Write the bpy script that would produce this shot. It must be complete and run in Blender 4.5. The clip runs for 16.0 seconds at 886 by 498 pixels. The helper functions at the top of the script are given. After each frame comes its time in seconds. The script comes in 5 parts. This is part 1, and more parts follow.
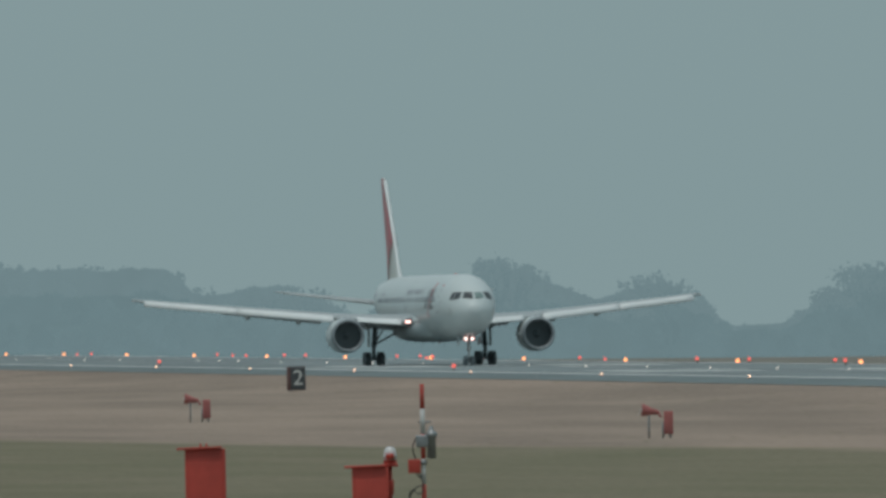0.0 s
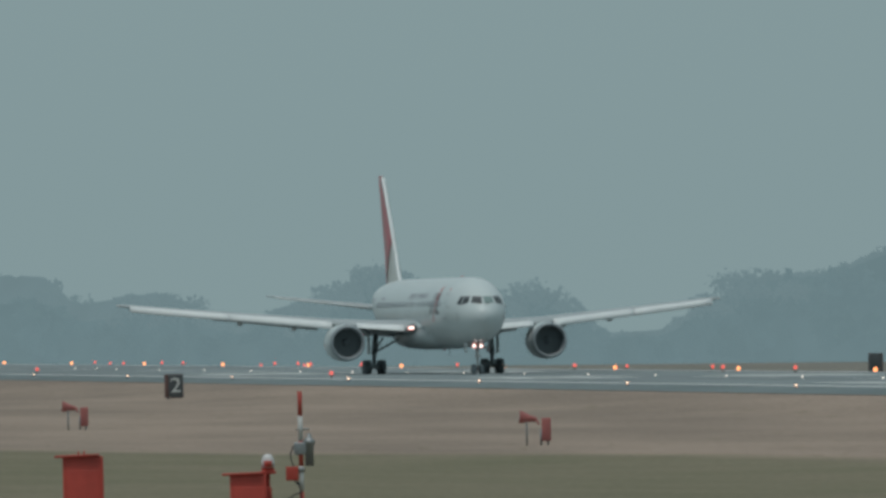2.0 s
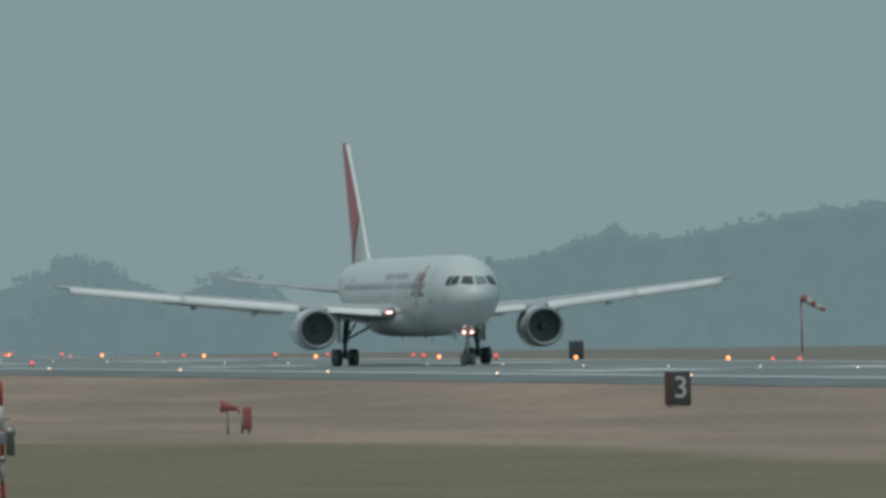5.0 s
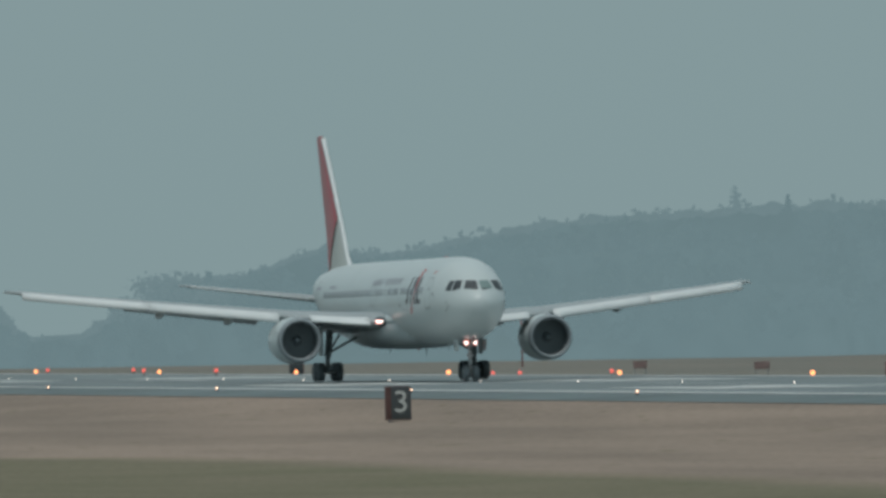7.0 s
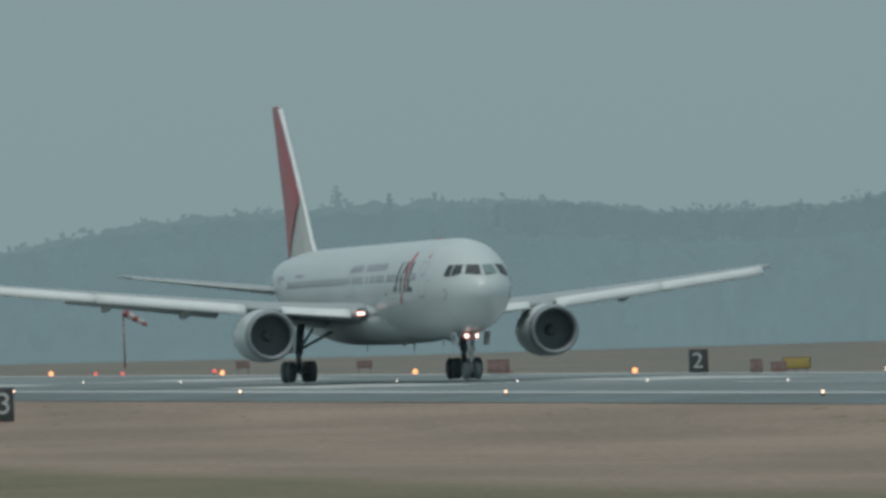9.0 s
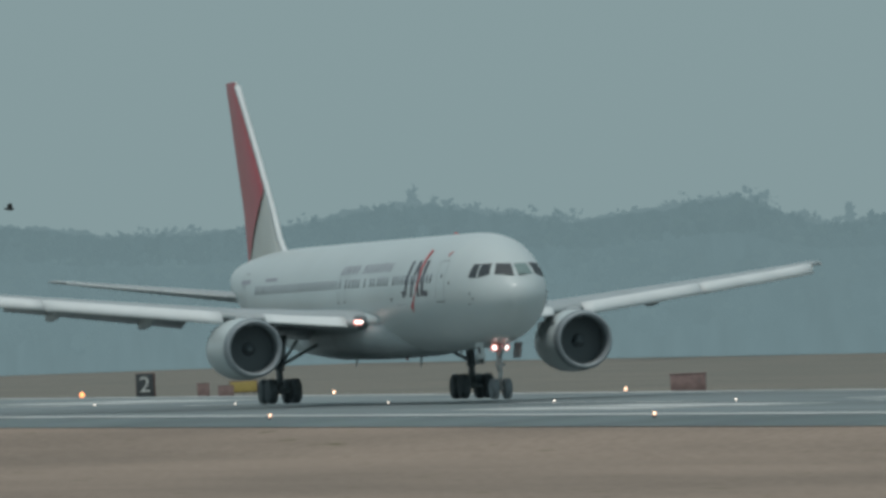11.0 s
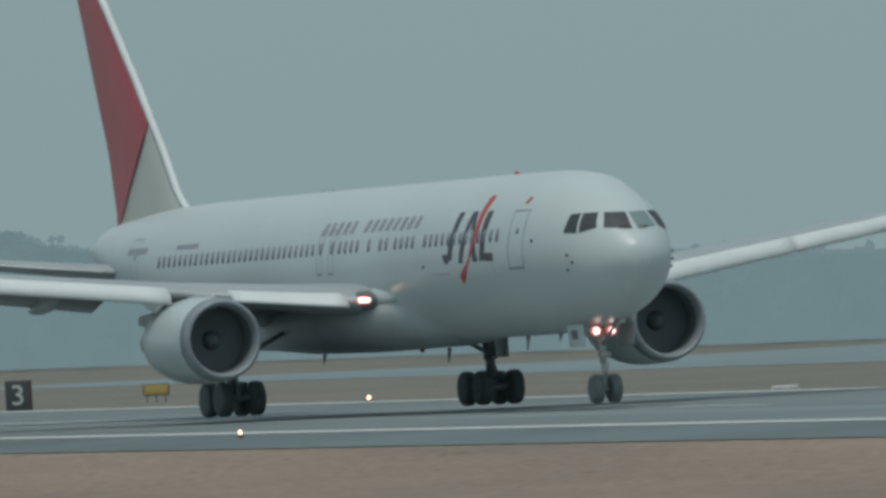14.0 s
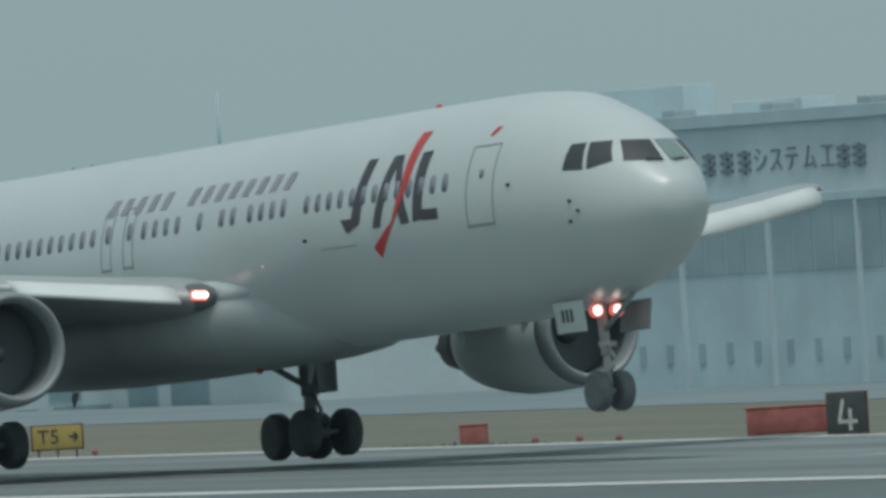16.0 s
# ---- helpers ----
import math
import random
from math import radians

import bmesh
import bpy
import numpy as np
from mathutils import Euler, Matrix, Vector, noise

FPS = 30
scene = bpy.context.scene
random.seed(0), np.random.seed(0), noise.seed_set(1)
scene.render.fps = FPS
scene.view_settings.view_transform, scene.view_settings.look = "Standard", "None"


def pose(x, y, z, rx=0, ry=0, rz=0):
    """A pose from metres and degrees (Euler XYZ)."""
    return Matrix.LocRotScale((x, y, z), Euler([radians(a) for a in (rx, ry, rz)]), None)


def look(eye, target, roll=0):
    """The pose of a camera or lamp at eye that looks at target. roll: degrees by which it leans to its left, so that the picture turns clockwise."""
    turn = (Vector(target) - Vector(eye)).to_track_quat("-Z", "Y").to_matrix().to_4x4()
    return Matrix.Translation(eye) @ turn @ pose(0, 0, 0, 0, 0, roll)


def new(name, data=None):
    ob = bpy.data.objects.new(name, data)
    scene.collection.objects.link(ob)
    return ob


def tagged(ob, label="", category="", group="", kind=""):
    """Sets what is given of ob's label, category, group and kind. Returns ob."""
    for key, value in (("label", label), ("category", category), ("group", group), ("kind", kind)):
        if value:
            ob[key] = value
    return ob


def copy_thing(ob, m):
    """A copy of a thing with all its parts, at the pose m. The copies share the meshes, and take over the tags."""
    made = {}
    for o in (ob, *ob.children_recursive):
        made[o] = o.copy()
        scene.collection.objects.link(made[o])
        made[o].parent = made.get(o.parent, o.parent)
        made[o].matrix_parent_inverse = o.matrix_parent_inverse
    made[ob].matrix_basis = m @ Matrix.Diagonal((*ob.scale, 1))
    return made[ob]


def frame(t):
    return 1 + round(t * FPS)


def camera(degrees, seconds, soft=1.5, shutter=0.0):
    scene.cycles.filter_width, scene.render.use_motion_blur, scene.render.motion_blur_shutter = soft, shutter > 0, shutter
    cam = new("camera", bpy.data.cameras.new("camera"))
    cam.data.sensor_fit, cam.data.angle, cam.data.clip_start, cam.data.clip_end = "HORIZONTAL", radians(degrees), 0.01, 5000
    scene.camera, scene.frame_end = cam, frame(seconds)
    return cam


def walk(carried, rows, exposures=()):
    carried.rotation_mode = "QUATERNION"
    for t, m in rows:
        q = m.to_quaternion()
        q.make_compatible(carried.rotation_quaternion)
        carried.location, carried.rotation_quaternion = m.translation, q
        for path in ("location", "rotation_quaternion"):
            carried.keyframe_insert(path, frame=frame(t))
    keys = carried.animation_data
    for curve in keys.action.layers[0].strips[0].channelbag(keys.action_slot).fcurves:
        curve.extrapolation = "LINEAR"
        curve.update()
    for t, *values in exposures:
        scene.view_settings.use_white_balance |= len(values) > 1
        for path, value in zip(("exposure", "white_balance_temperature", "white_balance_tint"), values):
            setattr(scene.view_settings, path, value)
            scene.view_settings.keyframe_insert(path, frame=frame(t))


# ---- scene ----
cam = camera(3.4823, 16.0, soft=3.4)
EYE = (0.0, 0.0, 3.88)
# seconds, tilt from straight down, lean to the right, heading
CAM_ROWS = [
    (0.0, 90 + 0.3961, 1.30, 81.8449),
    (0.5, 90 + 0.4457, 1.32, 81.7427),
    (1.0, 90 + 0.4288, 1.34, 81.6472),
    (1.5, 90 + 0.4268, 1.36, 81.5228),
    (2.0, 90 + 0.4131, 1.39, 81.3629),
    (2.5, 90 + 0.3831, 1.41, 81.1740),
    (3.0, 90 + 0.3381, 1.43, 81.0185),
    (3.5, 90 + 0.3555, 1.45, 80.8830),
    (3.7, 90 + 0.3604, 1.47, 80.8119),
    (5.8, 90 + 0.3391, 1.65, 79.7501),
    (6.0, 90 + 0.3458, 1.66, 79.6434),
    (6.5, 90 + 0.3508, 1.71, 79.3658),
    (7.0, 90 + 0.3642, 1.75, 79.0836),
    (7.5, 90 + 0.3226, 1.87, 78.6882),
    (8.0, 90 + 0.2901, 1.98, 78.2772),
    (8.5, 90 + 0.3101, 2.10, 77.8885),
    (8.7, 90 + 0.3108, 2.13, 77.7419),
    (10.8, 90 + 0.3225, 2.47, 75.6403),
    (11.0, 90 + 0.3172, 2.50, 75.3404),
    (11.5, 90 + 0.2663, 2.60, 74.6496),
    (12.0, 90 + 0.2164, 2.85, 73.8876),
    (12.5, 90 + 0.1709, 3.15, 72.8235),
    (13.0, 90 + 0.1431, 3.45, 71.6150),
    (13.5, 90 + 0.1270, 3.44, 70.5709),
    (14.0, 90 + 0.1494, 3.42, 69.4780),
    (14.5, 90 + 0.1245, 3.42, 67.8119),
    (15.0, 90 + 0.0680, 3.42, 65.6348),
    (15.5, 90 + 0.0658, 3.42, 63.1890),
    (16.0, 90 + 0.0520, 3.42, 60.4455),
]
walk(cam, [(t, pose(*EYE, rx, 0, rz) @ pose(0, 0, 0, 0, 0, -lean)) for t, rx, lean, rz in CAM_ROWS],
     exposures=[(0.0, 0.0), (8.5, 0.02), (12.0, 0.06), (15.0, 0.14), (16.0, 0.22)])

# ---- world and sun: hazy overcast noon ----
world = bpy.data.worlds.new("hazy_sky")
scene.world = world
world.use_nodes = True
wn = world.node_tree.nodes
wl = world.node_tree.links
wn.clear()
sky = wn.new("ShaderNodeTexSky")
sky.sky_type = "NISHITA"
sky.sun_disc = False
sky.sun_elevation = radians(70)
sky.sun_rotation = radians(117)
sky.dust_density = 6.0
bg_sky = wn.new("ShaderNodeBackground")
bg_sky.inputs["Strength"].default_value = 0.02
wl.new(sky.outputs[0], bg_sky.inputs["Color"])
bg_haze = wn.new("ShaderNodeBackground")
bg_haze.inputs["Color"].default_value = (0.222, 0.308, 0.322, 1)
bg_haze.inputs["Strength"].default_value = 1.0
adder = wn.new("ShaderNodeAddShader")
wl.new(bg_sky.outputs[0], adder.inputs[0])
wl.new(bg_haze.outputs[0], adder.inputs[1])
wout = wn.new("ShaderNodeOutputWorld")
wl.new(adder.outputs[0], wout.inputs["Surface"])

sun_data = bpy.data.lights.new("sun", "SUN")
sun_data.energy = 1.0
sun_data.angle = radians(14)
sun_data.color = (1.0, 0.98, 0.94)
sun = new("sun", sun_data)
sun.matrix_basis = look((-470, 105, 430), (-600, 170, 0))


# ---- materials ----
def material(name, base, rough=0.6, metal=0.0, grain=0.0, scale=1.0, second=None, fine=0.0, bump=0.0, coat=0.0):
    """A surface with coarse and fine variation in its colour and relief."""
    m = bpy.data.materials.new(name)
    m.use_nodes = True
    nodes, links = m.node_tree.nodes, m.node_tree.links
    b = nodes["Principled BSDF"]
    b.inputs["Base Color"].default_value = (*base, 1)
    b.inputs["Roughness"].default_value = rough
    b.inputs["Metallic"].default_value = metal
    b.inputs["Coat Weight"].default_value = coat
    if grain > 0 or bump > 0:
        co = nodes.new("ShaderNodeTexCoord")
        n1 = nodes.new("ShaderNodeTexNoise")
        n1.inputs["Scale"].default_value = scale
        n1.inputs["Detail"].default_value = 6
        links.new(co.outputs["Object"], n1.inputs["Vector"])
        n2 = nodes.new("ShaderNodeTexNoise")
        n2.inputs["Scale"].default_value = scale * 14
        n2.inputs["Detail"].default_value = 4
        links.new(co.outputs["Object"], n2.inputs["Vector"])
        ramp = nodes.new("ShaderNodeMapRange")
        ramp.inputs["From Min"].default_value, ramp.inputs["From Max"].default_value = 0.35, 0.65
        links.new(n1.outputs["Fac"], ramp.inputs["Value"])
        mix = nodes.new("ShaderNodeMix")
        mix.data_type = "RGBA"
        mix.inputs["A"].default_value = (*base, 1)
        mix.inputs["B"].default_value = (*(second or [c * (1 - grain) for c in base]), 1)
        links.new(ramp.outputs[0], mix.inputs["Factor"])
        mix2 = nodes.new("ShaderNodeMix")
        mix2.data_type = "RGBA"
        mix2.blend_type = "MULTIPLY"
        mix2.inputs["Factor"].default_value = fine
        links.new(mix.outputs["Result"], mix2.inputs["A"])
        links.new(n2.outputs["Color"], mix2.inputs["B"])
        links.new(mix2.outputs["Result"], b.inputs["Base Color"])
        if bump > 0:
            bp = nodes.new("ShaderNodeBump")
            bp.inputs["Strength"].default_value = bump
            bp.inputs["Distance"].default_value = 0.05
            links.new(n2.outputs["Fac"], bp.inputs["Height"])
            links.new(bp.outputs["Normal"], b.inputs["Normal"])
    return m


def glow(name, colour, strength):
    m = bpy.data.materials.new(name)
    m.use_nodes = True
    b = m.node_tree.nodes["Principled BSDF"]
    b.inputs["Base Color"].default_value = (*colour, 1)
    b.inputs["Emission Color"].default_value = (*colour, 1)
    b.inputs["Emission Strength"].default_value = strength
    return m


def grass_material():
    """Dry winter grass in brown, with greener stretches and mown streaks along the runway."""
    m = bpy.data.materials.new("winter_grass")
    m.use_nodes = True
    nodes, links = m.node_tree.nodes, m.node_tree.links
    b = nodes["Principled BSDF"]
    b.inputs["Roughness"].default_value = 0.95
    b.inputs["Specular IOR Level"].default_value = 0.1
    co = nodes.new("ShaderNodeTexCoord")
    sep = nodes.new("ShaderNodeSeparateXYZ")
    links.new(co.outputs["Object"], sep.inputs[0])

    def noise_at(sx, sy, detail):
        mp = nodes.new("ShaderNodeMapping")
        mp.inputs["Scale"].default_value = (sx, sy, 1)
        links.new(co.outputs["Object"], mp.inputs["Vector"])
        n = nodes.new("ShaderNodeTexNoise")
        n.inputs["Scale"].default_value = 1
        n.inputs["Detail"].default_value = detail
        links.new(mp.outputs[0], n.inputs["Vector"])
        return n.outputs["Fac"]

    def mixed(fac, c1, c2):
        mx = nodes.new("ShaderNodeMix")
        mx.data_type = "RGBA"
        for key, c in (("A", c1), ("B", c2)):
            if isinstance(c, tuple):
                mx.inputs[key].default_value = (*c, 1)
            else:
                links.new(c, mx.inputs[key])
        links.new(fac, mx.inputs["Factor"])
        return mx.outputs["Result"]

    def ranged(v, lo, hi):
        r = nodes.new("ShaderNodeMapRange")
        r.inputs["From Min"].default_value, r.inputs["From Max"].default_value = lo, hi
        links.new(v, r.inputs["Value"])
        return r.outputs[0]

    brown = mixed(ranged(noise_at(0.02, 0.09, 5), 0.35, 0.65), (0.335, 0.262, 0.212), (0.25, 0.2, 0.164))
    green = mixed(ranged(noise_at(0.05, 0.1, 5), 0.35, 0.65), (0.172, 0.16, 0.105), (0.21, 0.185, 0.13))
    wob = nodes.new("ShaderNodeMath")
    wob.operation = "MULTIPLY_ADD"
    links.new(noise_at(0.015, 0.04, 4), wob.inputs[0])
    wob.inputs[1].default_value = 7
    links.new(sep.outputs["Y"], wob.inputs[2])
    swing = nodes.new("ShaderNodeMapRange")
    swing.inputs["From Min"].default_value, swing.inputs["From Max"].default_value = -700, -600
    swing.inputs["To Min"].default_value, swing.inputs["To Max"].default_value = 25, 0
    links.new(sep.outputs["X"], swing.inputs["Value"])
    total = nodes.new("ShaderNodeMath")
    links.new(wob.outputs[0], total.inputs[0])
    links.new(swing.outputs[0], total.inputs[1])
    col = mixed(ranged(total.outputs[0], 104.0, 109.0), green, brown)
    # turf beyond the runway is desaturated, painting in the haze over it
    hazed_far_turf = mixed(ranged(noise_at(0.03, 0.1, 5), 0.35, 0.65), (0.225, 0.208, 0.18), (0.188, 0.184, 0.162))
    skew = nodes.new("ShaderNodeMath")
    skew.operation = "MULTIPLY_ADD"
    links.new(sep.outputs["Y"], skew.inputs[0])
    skew.inputs[1].default_value = 1.75
    links.new(sep.outputs["X"], skew.inputs[2])
    hazed_far_turf = mixed(ranged(skew.outputs[0], -60, -20), hazed_far_turf, mixed(ranged(noise_at(0.04, 0.12, 5), 0.35, 0.65), (0.165, 0.185, 0.15), (0.2, 0.205, 0.17)))
    col = mixed(ranged(sep.outputs["Y"], 197, 203), col, hazed_far_turf)
    tuft = ranged(noise_at(0.25, 0.8, 6), 0.66, 0.72)
    col = mixed(tuft, col, (0.17, 0.15, 0.095))
    fine = mixed(noise_at(1.3, 3.0, 8), (0.62, 0.62, 0.62), (1.35, 1.35, 1.35))
    mul = nodes.new("ShaderNodeMix")
    mul.data_type, mul.blend_type = "RGBA", "MULTIPLY"
    mul.inputs["Factor"].default_value = 1
    links.new(col, mul.inputs["A"])
    links.new(fine, mul.inputs["B"])
    links.new(mul.outputs["Result"], b.inputs["Base Color"])
    return m


def woods_material(name, leaf, haze_glow, share):
    """Backdrop foliage seen through kilometres of haze: leaf colour mixed with haze as emission."""
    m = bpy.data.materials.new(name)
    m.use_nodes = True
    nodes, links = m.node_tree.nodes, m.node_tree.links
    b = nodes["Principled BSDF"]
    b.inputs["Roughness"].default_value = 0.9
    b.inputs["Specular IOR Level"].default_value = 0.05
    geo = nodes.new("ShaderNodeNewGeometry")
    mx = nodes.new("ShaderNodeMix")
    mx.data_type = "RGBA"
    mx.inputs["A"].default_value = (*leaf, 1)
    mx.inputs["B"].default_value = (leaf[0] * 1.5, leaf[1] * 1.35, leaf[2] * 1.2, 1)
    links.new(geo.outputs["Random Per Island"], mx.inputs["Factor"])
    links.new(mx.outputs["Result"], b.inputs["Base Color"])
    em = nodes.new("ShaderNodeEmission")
    em.inputs["Color"].default_value = (*haze_glow, 1)
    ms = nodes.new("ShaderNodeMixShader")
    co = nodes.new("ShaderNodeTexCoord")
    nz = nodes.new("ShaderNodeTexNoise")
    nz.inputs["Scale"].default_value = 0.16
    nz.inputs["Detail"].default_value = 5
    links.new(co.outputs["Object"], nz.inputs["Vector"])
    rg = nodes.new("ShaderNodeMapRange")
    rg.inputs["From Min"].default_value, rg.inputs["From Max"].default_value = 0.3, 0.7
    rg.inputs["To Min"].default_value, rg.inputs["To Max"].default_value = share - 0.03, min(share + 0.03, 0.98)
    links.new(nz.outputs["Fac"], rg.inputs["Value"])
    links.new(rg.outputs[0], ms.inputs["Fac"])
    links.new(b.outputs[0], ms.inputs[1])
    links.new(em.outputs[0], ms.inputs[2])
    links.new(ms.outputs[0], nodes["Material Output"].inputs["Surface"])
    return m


M_GRASS = grass_material()
def runway_material():
    """Grooved asphalt, streaked along its length by rubber and repairs."""
    m = material("grooved_asphalt", (0.235, 0.275, 0.28), 0.68, grain=0.2, scale=0.05, fine=0.25, bump=0.1)
    nodes, links = m.node_tree.nodes, m.node_tree.links
    b = nodes["Principled BSDF"]
    before = b.inputs["Base Color"].links[0].from_socket
    co = nodes.new("ShaderNodeTexCoord")
    mp = nodes.new("ShaderNodeMapping")
    mp.inputs["Scale"].default_value = (0.006, 0.22, 1)
    links.new(co.outputs["Object"], mp.inputs["Vector"])
    nz = nodes.new("ShaderNodeTexNoise")
    nz.inputs["Scale"].default_value = 1
    nz.inputs["Detail"].default_value = 5
    links.new(mp.outputs[0], nz.inputs["Vector"])
    rg = nodes.new("ShaderNodeMapRange")
    rg.inputs["From Min"].default_value, rg.inputs["From Max"].default_value = 0.32, 0.68
    rg.inputs["To Min"].default_value, rg.inputs["To Max"].default_value = 0.72, 1.18
    links.new(nz.outputs["Fac"], rg.inputs["Value"])
    mul = nodes.new("ShaderNodeMix")
    mul.data_type, mul.blend_type = "RGBA", "MULTIPLY"
    mul.inputs["Factor"].default_value = 1
    links.new(before, mul.inputs["A"])
    links.new(rg.outputs[0], mul.inputs["B"])
    links.new(mul.outputs["Result"], b.inputs["Base Color"])
    return m


M_RUNWAY = runway_material()
M_SHOULDER = material("shoulder_asphalt", (0.18, 0.225, 0.23), 0.8, grain=0.25, scale=0.08, fine=0.3, bump=0.1)
M_TAXI = material("taxiway_concrete", (0.24, 0.31, 0.33), 0.8, grain=0.2, scale=0.05, fine=0.2)
M_LINE = material("runway_white_paint", (0.75, 0.76, 0.74), 0.6, grain=0.25, scale=0.6, fine=0.2)
M_WHITE = material("gloss_white_paint", (0.585, 0.65, 0.653), 0.34, grain=0.05, scale=0.35, fine=0.05, coat=0.1)
# grey of small fittings; on the belly fairing it paints in the shade
M_BELLY = material("fitting_and_belly_shade_grey", (0.44, 0.5, 0.51), 0.45, grain=0.12, scale=0.5, fine=0.1)
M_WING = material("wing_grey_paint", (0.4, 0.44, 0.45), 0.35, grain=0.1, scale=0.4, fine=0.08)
# darker wing grey: shade of the undersides in the colour; also the grey nose door
M_UNDER = material("shade_and_door_grey", (0.34, 0.385, 0.395), 0.55, grain=0.15, scale=0.5, fine=0.1)
M_ALU = material("bright_slat_paint", (0.72, 0.76, 0.76), 0.55, metal=0.0, grain=0.06, scale=0.8)
M_LIP = material("inlet_lip_metal", (0.3, 0.34, 0.36), 0.55, metal=0.2, grain=0.1, scale=2)
M_DUCT = material("inlet_duct_grey", (0.15, 0.18, 0.19), 0.8, grain=0.1, scale=2)
M_FAN = material("titanium_fan", (0.14, 0.17, 0.18), 0.6, metal=0.0, grain=0.1, scale=3)
M_CORE = material("heat_stained_metal", (0.13, 0.13, 0.13), 0.5, metal=0.7, grain=0.3, scale=2)
M_RED = material("tail_red_paint", (0.47, 0.065, 0.085), 0.3, grain=0.08, scale=0.5)
M_GREYTAIL = material("tail_silver_grey", (0.58, 0.6, 0.57), 0.35, grain=0.06, scale=0.5)
M_LOGO = material("logo_dark_grey", (0.06, 0.055, 0.07), 0.35, grain=0.1, scale=2)
M_TITLE = material("title_grey", (0.33, 0.33, 0.38), 0.35, grain=0.1, scale=2)
M_SLASH = material("logo_red", (0.6, 0.045, 0.04), 0.35, grain=0.05, scale=2)
M_SEAM = material("panel_seam_grey", (0.3, 0.32, 0.33), 0.5)
M_CABIN = material("cabin_window_glass", (0.255, 0.285, 0.315), 0.3, grain=0.2, scale=3)
M_GLASS = material("windscreen_glass", (0.05, 0.06, 0.068), 0.5, grain=0.1, scale=2)
# same glass with a pale base, painting the sky's reflection on the far screen
M_SCREENSKY = material("windscreen_sky_reflection", (0.22, 0.3, 0.29), 0.06, grain=0.1, scale=2)
# rubber black lifted by the haze, which is put into its colour
M_TYRE = material("hazed_tyre_rubber", (0.16, 0.185, 0.195), 0.75, grain=0.2, scale=4)
M_RIM = material("wheel_rim_grey", (0.3, 0.31, 0.32), 0.45, metal=0.3, grain=0.2, scale=5)
M_STRUT = material("gear_strut_grey", (0.33, 0.375, 0.39), 0.55, metal=0.1, grain=0.3, scale=4)
M_STRUTW = material("nose_strut_white", (0.5, 0.51, 0.5), 0.45, grain=0.2, scale=4)
M_LAMP = glow("landing_lamp", (1.0, 0.84, 0.76), 2.4)
M_TURNOFF = glow("turnoff_lamp", (1.0, 0.8, 0.7), 0.4)
# self-lit red that imitates the glow round the landing and taxi lamps
M_LAMPGLOW = glow("lamp_red_glow", (1.0, 0.22, 0.18), 0.45)
M_BEACON = material("beacon_red", (0.5, 0.05, 0.04), 0.35)
M_EDGE = glow("edge_light_warm", (1.0, 0.62, 0.42), 2.6)
M_AMBER = glow("edge_light_amber", (1.0, 0.36, 0.13), 2.0)
M_REDLAMP = glow("runway_light_red", (1.0, 0.14, 0.11), 0.8)
M_FITTING = material("light_fitting_metal", (0.2, 0.16, 0.15), 0.6, grain=0.2, scale=6)
M_ORANGE = material("airfield_red_paint", (0.5, 0.06, 0.04), 0.55, grain=0.25, scale=3, fine=0.15)
# two reds for distant things, paled so the haze sits in the colour
M_HAZERED = material("hazed_red_paint", (0.45, 0.15, 0.14), 0.7, grain=0.3, scale=2, fine=0.2)
M_PALE = material("hazed_pale_red_paint", (0.36, 0.25, 0.235), 0.8, grain=0.3, scale=2, fine=0.2)
M_POLEWHITE = material("pole_white_paint", (0.62, 0.63, 0.62), 0.55, grain=0.2, scale=5, fine=0.15)
M_GALV = material("galvanised_steel", (0.3, 0.32, 0.33), 0.5, metal=0.5, grain=0.25, scale=6)
M_CABLE = material("black_cable", (0.03, 0.03, 0.03), 0.6)
M_CLEAR = material("frosted_lens", (0.6, 0.6, 0.6), 0.25, grain=0.1, scale=8)
M_BLACK = material("sign_black", (0.075, 0.088, 0.095), 0.6, grain=0.2, scale=3, fine=0.2)
M_RUST = material("sign_weathered_brown", (0.16, 0.07, 0.06), 0.75, grain=0.45, scale=3, fine=0.3)
M_DIGIT = material("sign_white", (0.6, 0.62, 0.6), 0.6, grain=0.15, scale=4)
M_YELLOW = material("sign_yellow", (0.5, 0.38, 0.12), 0.55, grain=0.15, scale=2, fine=0.1)
# cladding, door and glazing are lightened and blued, with haze in their colours
M_WALL = material("pale_cladding", (0.6, 0.725, 0.755), 0.8, grain=0.12, scale=0.2, fine=0.15)
M_WALLW = material("white_render_wall", (0.63, 0.73, 0.74), 0.85, grain=0.1, scale=0.2, fine=0.15)
M_DOOR = material("hangar_door_steel", (0.54, 0.685, 0.73), 0.7, grain=0.15, scale=0.3, fine=0.15)
M_BAND = material("hangar_glazing", (0.34, 0.46, 0.49), 0.5, grain=0.2, scale=0.3)
M_WINDOW = material("office_window_glass", (0.27, 0.39, 0.425), 0.5, grain=0.2, scale=0.5)
M_ROOFRED = material("red_metal_roof", (0.52, 0.27, 0.26), 0.6, grain=0.2, scale=0.3, fine=0.15)
M_TOWER = material("tower_grey_panels", (0.38, 0.47, 0.49), 0.7, grain=0.15, scale=0.3, fine=0.1)
M_BARS = material("facade_lettering_blue", (0.2, 0.26, 0.29), 0.6, grain=0.1, scale=2)
M_BARK = material("bark", (0.09, 0.075, 0.06), 0.9, grain=0.3, scale=2)
M_FEATHER = material("dark_feathers", (0.03, 0.03, 0.035), 0.8, grain=0.2, scale=20)
